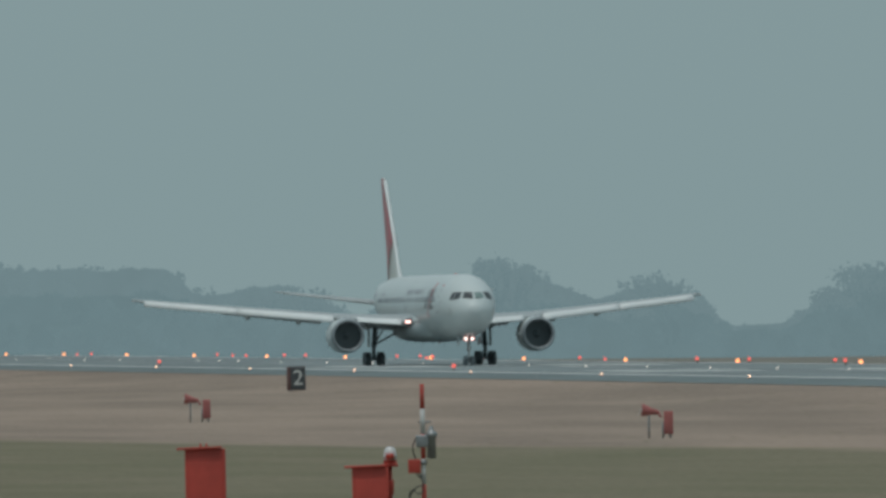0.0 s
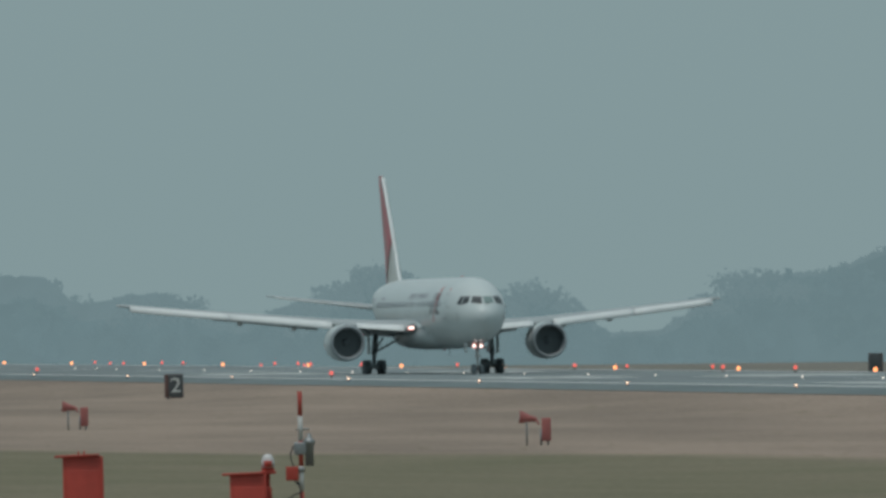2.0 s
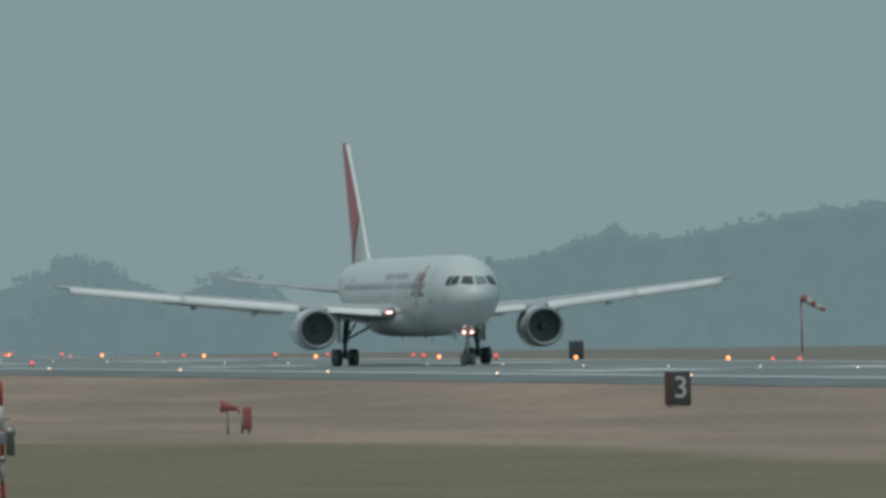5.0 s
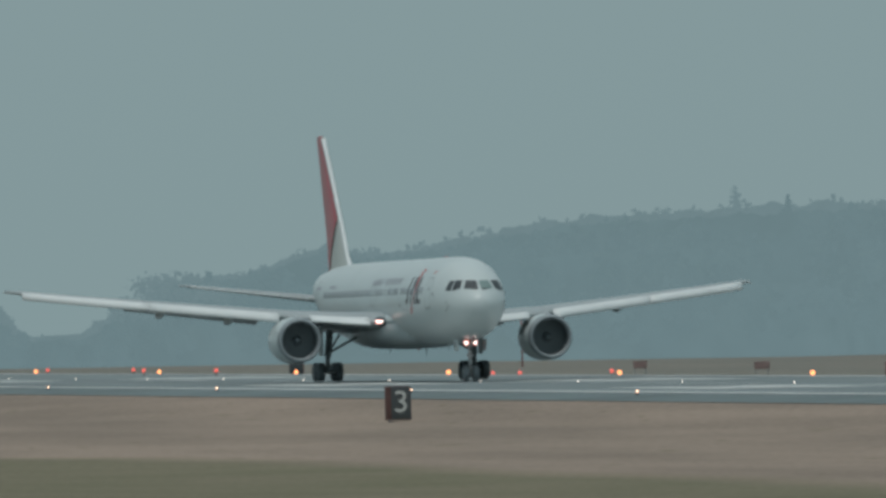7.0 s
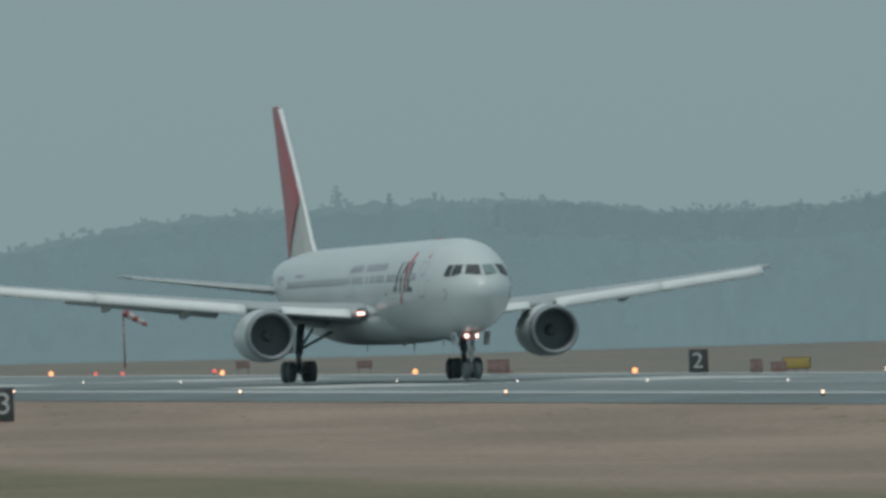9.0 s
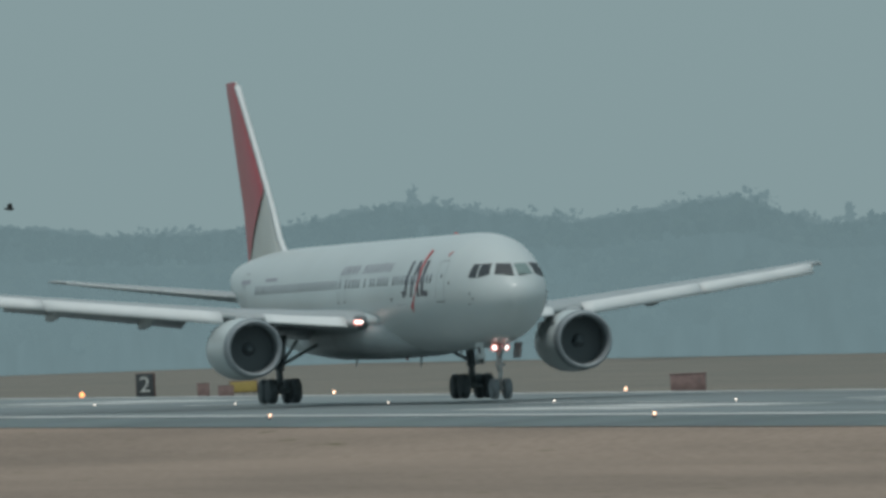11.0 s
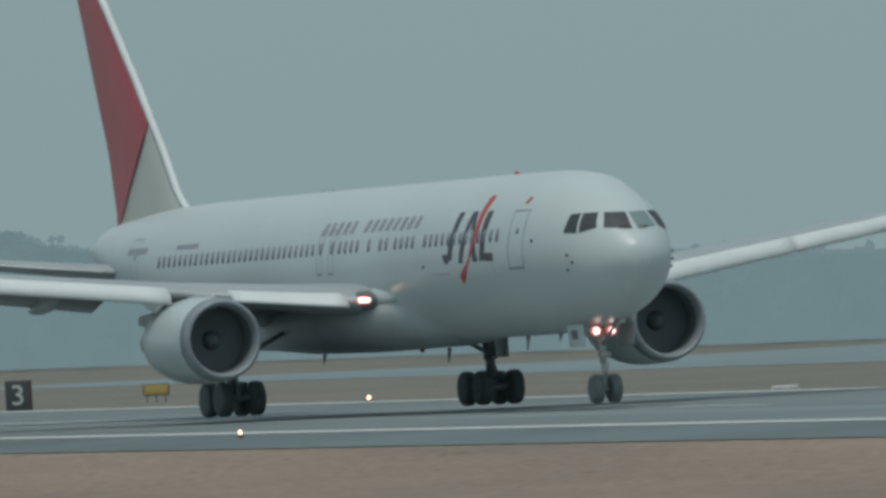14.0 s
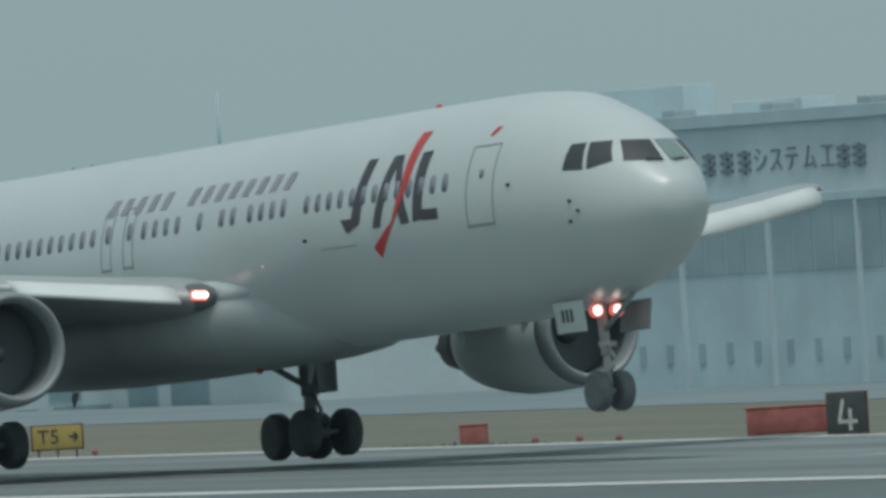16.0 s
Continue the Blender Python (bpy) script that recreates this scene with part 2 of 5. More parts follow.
# haze colour that the woods and bare trees emit themselves
HAZE_GLOW = (0.181, 0.272, 0.298)
M_WOODS = woods_material("hazy_woods", (0.035, 0.05, 0.035), HAZE_GLOW, 0.78)
M_WOODS_NEAR = woods_material("hazy_woods_near", (0.03, 0.045, 0.032), HAZE_GLOW, 0.74)
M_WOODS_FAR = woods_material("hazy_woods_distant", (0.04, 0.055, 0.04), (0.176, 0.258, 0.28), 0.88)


# ---- mesh helpers ----
def part(name, bm, mat, parent=None, label="", smooth=True):
    me = bpy.data.meshes.new(name)
    bmesh.ops.recalc_face_normals(bm, faces=bm.faces)
    bm.to_mesh(me)
    bm.free()
    me.materials.append(mat)
    if smooth:
        for p in me.polygons:
            p.use_smooth = True
    ob = new(name, me)
    if parent is not None:
        ob.parent = parent
    if label:
        ob["label"] = label
    return ob


def empty(name, m=None):
    ob = new(name)
    if m is not None:
        ob.matrix_basis = m
    return ob


def box(bm, cx, cy, cz, sx, sy, sz, bevel=0.0, m=None):
    r = bmesh.ops.create_cube(bm, size=1)
    t = Matrix.Translation((cx, cy, cz)) @ Matrix.Diagonal((sx, sy, sz, 1))
    bmesh.ops.transform(bm, matrix=(m @ t) if m else t, verts=r["verts"])
    if bevel > 0:
        es = list({e for v in r["verts"] for e in v.link_edges})
        bmesh.ops.bevel(bm, geom=es, offset=bevel, segments=2, affect="EDGES", profile=0.6)
    return bm


def cyl(bm, p1, p2, r1, r2=None, n=16):
    p1, p2 = Vector(p1), Vector(p2)
    d = p2 - p1
    r = bmesh.ops.create_cone(bm, cap_ends=True, segments=n, radius1=r1, radius2=r1 if r2 is None else r2, depth=d.length)
    bmesh.ops.transform(bm, matrix=Matrix.Translation((p1 + p2) / 2) @ d.to_track_quat("Z", "Y").to_matrix().to_4x4(), verts=r["verts"])
    return bm


def ball(bm, c, r, sx=1, sy=1, sz=1, n=12):
    q = bmesh.ops.create_uvsphere(bm, u_segments=n, v_segments=max(6, n // 2), radius=r)
    bmesh.ops.transform(bm, matrix=Matrix.Translation(c) @ Matrix.Diagonal((sx, sy, sz, 1)), verts=q["verts"])
    return bm


def loft(bm, rings, cap0=True, cap1=True):
    """Closed rings of equal length, joined into a skin."""
    vs = [[bm.verts.new(p) for p in ring] for ring in rings]
    n = len(vs[0])
    for i in range(len(vs) - 1):
        for j in range(n):
            k = (j + 1) % n
            bm.faces.new((vs[i][j], vs[i][k], vs[i + 1][k], vs[i + 1][j]))
    if cap0:
        bm.faces.new(vs[0][::-1])
    if cap1:
        bm.faces.new(vs[-1])
    return bm


def spin(bm, profile, axis_at, n=40, closed=False, shift=0.0):
    """Turns a profile of (x, radius) about the line through axis_at along x."""
    cy, cz = axis_at
    rings = [[(x + shift, cy + r * math.cos(a), cz + r * math.sin(a)) for a in [2 * math.pi * k / n for k in range(n)]] for x, r in profile]
    return loft(bm, rings, cap0=not closed, cap1=not closed)


def spline(xs, ys, x):
    """Smooth interpolation through stations (xs rising)."""
    i = int(min(max(np.searchsorted(xs, x) - 1, 0), len(xs) - 2))
    h = xs[i + 1] - xs[i]
    t = (x - xs[i]) / h

    def slope(k):
        if k == 0 or k == len(xs) - 1:
            j = min(max(k, 1), len(xs) - 1)
            return (ys[j] - ys[j - 1]) / (xs[j] - xs[j - 1])
        d0 = (ys[k] - ys[k - 1]) / (xs[k] - xs[k - 1])
        d1 = (ys[k + 1] - ys[k]) / (xs[k + 1] - xs[k])
        return 0 if d0 * d1 <= 0 else 2 * d0 * d1 / (d0 + d1)

    a, b = slope(i) * h, slope(i + 1) * h
    return (2 * t**3 - 3 * t**2 + 1) * ys[i] + (t**3 - 2 * t**2 + t) * a + (-2 * t**3 + 3 * t**2) * ys[i + 1] + (t**3 - t**2) * b


def shade_underside(ob, mat, limit):
    """Gives the faces that look down a second material, with shade in its colour."""
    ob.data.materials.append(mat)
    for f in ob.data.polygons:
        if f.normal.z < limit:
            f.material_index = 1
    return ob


# ---- the lie of the land ----
CENTRE, NEAR_EDGE, FAR_EDGE = 169.55, 146.0, 193.0


def grade(x):
    """The runway climbs gently away from the eye."""
    return 0.004 * (min(-x, 1700) - 500)


def cross(y):
    return float(np.interp(y, [-60, 30, 90, 120, 133, 141.8, 147, 193, 204, 225, 241, 300, 400, 700, 5000],
                           [-0.6, 0.2, -1.0, -0.95, -0.79, -0.02, 0.19, -0.43, -0.85, -1.7, -2.07, -2.9, -4.4, -5.0, -60.0]))


def land(x, y):
    return grade(x) + cross(y)


def sheet(name, xs, ys, mat, lift=0.0, kind="structure", label="", category=""):
    bm = bmesh.new()
    vs = [[bm.verts.new((x, y, land(x, y) + lift)) for y in ys] for x in xs]
    for i in range(len(xs) - 1):
        for j in range(len(ys) - 1):
            bm.faces.new((vs[i][j], vs[i + 1][j], vs[i + 1][j + 1], vs[i][j + 1]))
    return tagged(part(name, bm, mat, smooth=False), label, category, kind=kind)


GX = [-4800, -3800, -3000, -2500, -2100, -1700, -1500, -1300, -1100, -900, -700, -500, -300, -100, 100, 500, 1500]
GY = [-3000, -800, -200, -60, 0, 30, 60, 90, 105, 120, 128, 133, 141.8]
ground = sheet("ground", GX, GY + [147, 155, 165, 175, 185, 193, 196, 204, 210, 218, 225, 233, 241, 255, 262, 272, 284, 296, 300, 330, 360, 400, 450, 550, 700, 1500, 3000, 4900], M_GRASS, -0.03,
               label="dry brown winter grass of the airfield", category="grass field")
RX = list(range(-2000, 60, 40))
sheet("runway", RX, [147, 158, 170, 182, 193, 194], M_RUNWAY, 0.0, label="worn grey asphalt runway", category="runway")
sheet("pavement", RX, [141.8, 144, 147], M_SHOULDER, -0.004, label="dark asphalt shoulder beside the runway", category="shoulder")
sheet("pavement", RX, [194, 195, 196], M_SHOULDER, -0.004, label="dark asphalt shoulder beyond the runway", category="shoulder")
sheet("apron", list(range(-1020, 60, 60)), [330, 360, 400, 450], M_TAXI, -0.01, label="pale concrete apron before the buildings", category="apron")


def stripe(name, x0, x1, y0, y1, label):
    n = max(2, int((x1 - x0) / 40) + 1)
    ob = sheet(name, list(np.linspace(x0, x1, n)), [y0, y1], M_LINE, 0.012, label=label, category="road marking")
    return ob


stripe("trim_side_line", -2000, 60, 147.2, 149.4, "white side line along the runway")
stripe("trim_side_line", -2000, 60, 190.8, 192.8, "white side line along the runway")
for k in range(30):
    stripe("trim_centre_line", -1960 + 60 * k, -1925 + 60 * k, CENTRE - 0.4, CENTRE + 0.4, "white centre line dash")
for x0, x1 in ((-1172, -1142), (-1025, -995), (-880, -850), (-766, -736), (-599, -569)):
    for y in (158.2, 163.2, 175.9, 180.9):
        stripe("trim_zone_marking", x0, x1, y - 2.0, y + 2.0, "white touchdown zone bar")


# ---- the airliner ----
STATIONS = [(-26.3, 0.15, 6.35, 5.95), (-25.6, 0.5, 6.6, 5.62), (-23.5, 1.12, 6.95, 5.05), (-20.0, 1.82, 7.2, 4.15), (-16.0, 2.3, 7.4, 3.1),
            (-12.0, 2.49, 7.46, 2.42), (-8.0, 2.515, 7.47, 2.18), (17.5, 2.515, 7.49, 2.17), (20.0, 2.45, 7.48, 2.2), (22.0, 2.31, 7.36, 2.3),
            (23.2, 2.11, 7.03, 2.46), (24.35, 1.86, 6.61, 2.68), (25.1, 1.57, 6.16, 2.98), (25.76, 1.18, 5.66, 3.36), (26.24, 0.78, 5.23, 3.75), (26.55, 0.39, 4.9, 4.1), (26.64, 0.057, 4.56, 4.42)]
SX = [s[0] for s in STATIONS]


def section(x):
    """Half width, top and bottom of the body at x."""
    return [spline(SX, [s[k] for s in STATIONS], x) for k in (1, 2, 3)]


def skin(x, z, side=-1, off=0.012):
    """The point of the body's skin at x and height z, on one side, lifted by off."""
    w, t, b = section(x)
    c, h = (t + b) / 2, (t - b) / 2
    s = max(-0.999, min(0.999, (z - c) / h))
    ny, nz = math.sqrt(1 - s * s) / w, s / h
    ln = math.hypot(ny, nz)
    return Vector((x, side * (w * math.sqrt(1 - s * s) + off * ny / ln), c + h * s + off * nz / ln))


def nose_skin(y, z, off=0.012):
    """The point of the nose at the offset y and height z."""
    lo, hi = 20.0, 26.63
    for _ in range(40):
        x = (lo + hi) / 2
        w, t, b = section(x)
        c, h = (t + b) / 2, (t - b) / 2
        if (y / w) ** 2 + ((z - c) / h) ** 2 < 1:
            lo = x
        else:
            hi = x
    return Vector((lo + off, y, z + off * 0.6))


def patch(bm, corners, n=6, m=6, side=-1, off=0.012, place=None):
    """A piece of skin with four corners (x, z), wrapped onto the body."""
    a, b, c, d = [Vector(q) for q in corners]
    place = place or (lambda u, v: skin(u, v, side, off))
    g = []
    for i in range(n + 1):
        row = []
        for j in range(m + 1):
            s, t = i / n, j / m
            p = (a * (1 - s) + b * s) * (1 - t) + (d * (1 - s) + c * s) * t
            row.append(bm.verts.new(place(p.x, p.y)))
        g.append(row)
    for i in range(n):
        for j in range(m):
            bm.faces.new((g[i][j], g[i + 1][j], g[i + 1][j + 1], g[i][j + 1]))
    return bm


def window_patch(bm, x, z, w, h, side, off=0.014, slant=0.0):
    """A rounded window pane on the skin."""
    pts = [(-.5, -.28), (-.28, -.5), (.28, -.5), (.5, -.28), (.5, .28), (.28, .5), (-.28, .5), (-.5, .28)]
    vs = [bm.verts.new(skin(x + w * u + slant * v, z + h * v, side, off)) for u, v in pts]
    inn = [bm.verts.new(skin(x + w * u * 1.05 + slant * v, z + h * v * 1.05, side, -0.03)) for u, v in pts]
    bm.faces.new(vs)
    for k in range(8):
        bm.faces.new((vs[k], inn[k], inn[(k + 1) % 8], vs[(k + 1) % 8]))
    return bm


def aerofoil(chord, thick, n=14):
    """Points round a section from the leading edge: (aft, up)."""
    up, lo = [], []
    for k in range(n + 1):
        s = (1 - math.cos(math.pi * k / n)) / 2
        th = thick * 5 * (0.2969 * math.sqrt(s) - 0.126 * s - 0.3516 * s**2 + 0.2843 * s**3 - 0.1015 * s**4)
        camb = 0.02 * 4 * s * (1 - s)
        up.append((s * chord, (camb + th) * chord))
        lo.append((s * chord, (camb - th * 0.8) * chord))
    return up + lo[-2:0:-1]


def wing_rows(rows, side):
    """Sections (y, leading edge x, chord, z, thickness) as rings."""
    rings = []
    for y, le, chord, z, th in rows:
        rings.append([(le - a, side * y, z + u) for a, u in aerofoil(chord, th)])
    return rings


WING = [(1.6, 9.3, 9.3, 3.45, 0.14), (2.6, 8.6, 8.8, 3.5, 0.14), (4.6, 7.75, 8.15, 3.66, 0.12), (7.9, 5.9, 6.65, 3.98, 0.11), (12.0, 2.8, 5.4, 4.46, 0.11), (16.0, -0.2, 4.35, 4.92, 0.11),
        (20.0, -3.2, 3.45, 5.38, 0.11), (23.2, -5.85, 2.7, 5.78, 0.11), (23.75, -6.5, 1.9, 5.86, 0.1)]


def wing_at(y):
    ys = [w[0] for w in WING]
    return [float(np.interp(y, ys, [w[k] for w in WING])) for k in (1, 2, 3, 4)]


def build_wheel(parent, x, y, z, r, w, n=28):
    """A tyre with a rounded tread and a dished rim, its axle along y."""
    wheel = part("wheel", spin_y(bmesh.new(), [(-w * .5, r * .62), (-w * .5, r * .8), (-w * .42, r * .93), (-w * .25, r), (w * .25, r), (w * .42, r * .93), (w * .5, r * .8), (w * .5, r * .62)], (x, y, z), n), M_TYRE, parent, "black tyre lightened for haze")
    part("rim", spin_y(bmesh.new(), [(-w * .44, r * .63), (-w * .3, r * .5), (-w * .34, r * .16), (-w * .5, r * .12), (w * .5, r * .12), (w * .34, r * .16), (w * .3, r * .5), (w * .44, r * .63)], (x, y, z), 20), M_RIM, wheel, "grey metal wheel rim")
    return wheel


def spin_y(bm, profile, at, n):
    rings = [[(at[0] + r * math.cos(a), at[1] + y, at[2] + r * math.sin(a)) for a in [2 * math.pi * k / n for k in range(n)]] for y, r in profile]
    return loft(bm, rings)


def build_engine(plane, side):
    """A high-bypass engine in its nacelle, hung on a pylon."""
    y, z = side * 7.9, 2.55
    eng = part("engine", spin(bmesh.new(), [(9.0, 1.19), (9.06, 1.25), (8.95, 1.32), (8.6, 1.38), (7.9, 1.43), (7.0, 1.45), (6.0, 1.43), (5.2, 1.35), (4.4, 1.2), (3.9, 1.06), (3.9, 1.0), (5.0, 1.08), (6.2, 1.1)], (y, z), 48, closed=True, shift=-0.55), M_WHITE, plane, "white engine nacelle")
    part("inlet_lip", spin(bmesh.new(), [(8.72, 1.1), (8.95, 1.12), (9.1, 1.19), (9.12, 1.25), (9.0, 1.33), (8.62, 1.395), (8.62, 1.37)], (y, z), 48, closed=True, shift=-0.55), M_LIP, eng, "bare metal inlet lip")
    part("inlet_duct", spin(bmesh.new(), [(8.9, 1.12), (8.4, 1.1), (7.75, 1.14), (7.7, 1.14)], (y, z), 48, closed=True, shift=-0.55), M_DUCT, eng, "dark grey inlet duct")
    # one fan blade, turned about the shaft for all the others
    nb = 34
    blade = None
    for k in range(nb):
        if blade is not None:
            o = new("fan_blade", blade.data)
            o.parent = eng
            o.matrix_basis = Matrix.Translation((-0.55, y, z)) @ Matrix.Rotation(2 * math.pi * k / nb, 4, "X")
            continue
        bm = bmesh.new()
        a = 0.0
        vs = []
        for r, tw in ((0.3, 0.25), (0.7, 0.45), (1.13, 0.75)):
            for s in (-1, 1):
                da = s * 0.18 * (1.1 if r < 0.5 else 0.9 if r < 1 else 0.95) * (0.9 / max(r, 0.5)) * 0.8
                vs.append(bm.verts.new((7.78 + s * 0.04 * tw, r * math.cos(a + da), r * math.sin(a + da))))
        bm.faces.new((vs[0], vs[1], vs[3], vs[2]))
        bm.faces.new((vs[2], vs[3], vs[5], vs[4]))
        blade = part("fan_blade", bm, M_FAN, eng)
        blade.matrix_basis = Matrix.Translation((-0.55, y, z))
    part("fan_backing", spin(bmesh.new(), [(7.58, 1.14), (7.5, 1.14), (7.5, 0.02), (7.58, 0.02)], (y, z), 32, shift=-0.55), M_DUCT, eng)
    part("spinner", spin(bmesh.new(), [(7.7, 0.33), (8.0, 0.27), (8.25, 0.15), (8.36, 0.02)], (y, z), 24, shift=-0.55), M_FAN, eng, "dark grey spinner cone")
    part("core_nozzle", spin(bmesh.new(), [(5.4, 0.95), (4.2, 0.88), (3.2, 0.74), (2.4, 0.58), (2.4, 0.52), (3.4, 0.55)], (y, z), 32, closed=True, shift=-0.55), M_CORE, eng, "heat-stained core nozzle")
    part("exhaust_cone", spin(bmesh.new(), [(3.2, 0.44), (2.2, 0.34), (1.5, 0.14), (1.3, 0.02)], (y, z), 24, shift=-0.55), M_CORE, eng)
    bm = bmesh.new()
    rings = []
    for x, zb, zt, w in ((7.9, 3.8, 3.95, 0.06), (7.3, 3.6, 4.1, 0.2), (6.0, 3.2, 4.12, 0.24), (4.0, 3.0, 3.9, 0.24), (2.0, 3.0, 3.6, 0.2), (0.2, 3.2, 3.5, 0.05)):
        rings.append([(x, y - w, zb), (x, y + w, zb), (x, y + w * .8, zt - .06), (x, y, zt), (x, y - w * .8, zt - .06)])
    part("pylon", loft(bm, rings), M_WING, eng, "grey engine pylon")
    bm = bmesh.new()
    for s in (-1,):
        vs = [bm.verts.new(q) for q in ((7.6, y - side * 1.15, z + .8), (6.4, y - side * 1.1, z + .85), (6.5, y - side * 1.45, z + 1.1), (7.1, y - side * 1.45, z + 1.08))]
        bm.faces.new(vs)
    bmesh.ops.solidify(bm, geom=bm.faces[:], thickness=0.03)
    part("strake", bm, M_WHITE, eng)


WINGS = []


def build_wing(plane, side):
    wing = part("wing", loft(bmesh.new(), wing_rows(WING, side)), M_WING, plane, "grey swept wing")
    WINGS.append((wing, side))
    shade_underside(wing, M_UNDER, -0.3)
    # polished slats along the leading edge
    for y0, y1 in ((3.5, 6.9), (8.7, 15.9), (15.93, 23.0)):
        bm = bmesh.new()
        rings = []
        for y in np.linspace(y0, y1, 9):
            le, ch, z, th = wing_at(y)
            k = 0.45 if y1 < 8 else 1.0
            prof = [(le - ch * .1, z + ch * th * .4), (le + .12, z + ch * th * .2), (le + .38, z - .1 * k), (le + .48, z - .3 * k), (le + .42, z - .4 * k), (le + .2, z - .32 * k), (le - .02, z - .1 * k), (le - ch * .08, z + ch * th * .2)]
            rings.append([(x, side * y, q) for x, q in prof])
        part("slat", loft(bm, rings), M_ALU, wing, "bright metal leading-edge slat")
    # flaps lowered for take-off
    for y0, y1 in ((2.8, 6.8), (8.8, 16.6)):
        bm = bmesh.new()
        rings = []
        for y in np.linspace(y0, y1, 5):
            le, ch, z, th = wing_at(y)
            te = le - ch
            fc = 0.17 * ch
            rings.append([(te + .35, side * y, z - .02), (te + .3, side * y, z + .07), (te - fc * .5, side * y, z - .1 - .1 * fc), (te - fc * .9, side * y, z - .22 - .25 * fc), (te - fc * .4, side * y, z - .22 - .12 * fc), (te + .3, side * y, z - .14)])
        part("flap", loft(bm, rings), M_WING, wing, "lowered grey trailing-edge flap")
    for y in (5.2, 10.6, 14.6):
        le, ch, z, th = wing_at(y)
        te = le - ch
        bm = bmesh.new()
        rings = []
        for s, r in ((0, .03), (.12, .16), (.35, .24), (.6, .25), (.85, .16), (1, .03)):
            x = te + 1.9 - 3.3 * s
            zz = z - .28 - .18 * s - (.25 * max(0, s - .55))
            rings.append([(x, side * y + .7 * r * math.cos(a), zz + 1.25 * r * math.sin(a)) for a in [2 * math.pi * k / 10 for k in range(10)]])
        part("flap_fairing", loft(bm, rings), M_BELLY, wing, "canoe-shaped flap track fairing")
    bm = bmesh.new()
    rings = []
    for x, w, h in ((8.75, .1, .1), (8.6, .34, .24), (8.2, .5, .34), (7.2, .52, .36), (6.2, .4, .2)):
        rings.append([(x - .3 * max(0, math.cos(q)), side * (2.75 + w * math.cos(q)), 3.62 + h * math.sin(q)) for q in [2 * math.pi * k / 16 for k in range(16)]])
    loft(bm, rings)
    housing = part("landing_light", bm, M_DUCT, wing, "dark rounded landing light housing in the wing root")
    bm = bmesh.new()
    rings = []
    for x, w, h in ((10.0, .05, .05), (9.3, .22, .24), (8.4, .4, .38), (7.0, .5, .42), (5.0, .4, .3)):
        rings.append([(x, side * (2.2 + w * math.cos(q)), 3.7 + h * math.sin(q)) for q in [2 * math.pi * k / 16 for k in range(16)]])
    part("root_fillet", loft(bm, rings), M_WHITE, housing, "white wing root fillet")
    for dy in (-0.09, 0.09):
        bm = bmesh.new()
        ball(bm, (8.66, side * 2.96 + dy, 3.64), 0.115, 0.5, 1.1, 0.72)
        part("lamp", bm, M_LAMP, housing, "lit landing lamp")
    # added red panel, lit by itself, as the glow at the lamps' edges
    bm = bmesh.new()
    box(bm, 8.6, side * 2.96, 3.63, 0.06, 0.46, 0.25, 0.02)
    part("lamp_glow", bm, M_LAMPGLOW, housing, "self-lit red panel for the glow round the lamps")
    bm = bmesh.new()
    ball(bm, (-6.6, side * 23.75, 5.82), 0.09, 1.6, 1, 0.7)
    part("tip_light", bm, M_CLEAR, wing)


def build_main_gear(plane, side):
    y = side * 4.65
    bm = bmesh.new()
    cyl(bm, (0, y, 0.62), (0.05, y, 2.1), 0.16)
    cyl(bm, (0.05, y, 1.55), (0.1, y - side * .15, 3.2), 0.22)
    cyl(bm, (-0.78, y, 0.6), (0.78, y, 0.6), 0.13)
    for dx in (-0.72, 0.72):
        cyl(bm, (dx, y - .62, 0.6), (dx, y + .62, 0.6), 0.08)
    cyl(bm, (0.25, y, 0.85), (0.55, y, 1.15), 0.05)
    cyl(bm, (0.55, y, 1.15), (0.22, y, 1.6), 0.05)
    gear = part("main_gear", bm, M_STRUT, plane, "dark grey main landing gear bogie")
    bm = bmesh.new()
    cyl(bm, (0.0, y, 1.75), (0.1, y - side * 1.9, 2.75), 0.08)
    cyl(bm, (0.0, y, 1.7), (1.5, y - side * .5, 2.9), 0.07)
    part("side_brace", bm, M_STRUT, gear)
    bm = bmesh.new()
    box(bm, 0.05, y + side * .42, 2.35, 1.25, 0.06, 1.5, 0.02)
    part("gear_door", bm, M_BELLY, gear, "grey gear leg door")
    for dx in (-0.72, 0.72):
        for dy in (-0.57, 0.57):
            build_wheel(gear, dx, y + dy, 0.59, 0.585, 0.44)


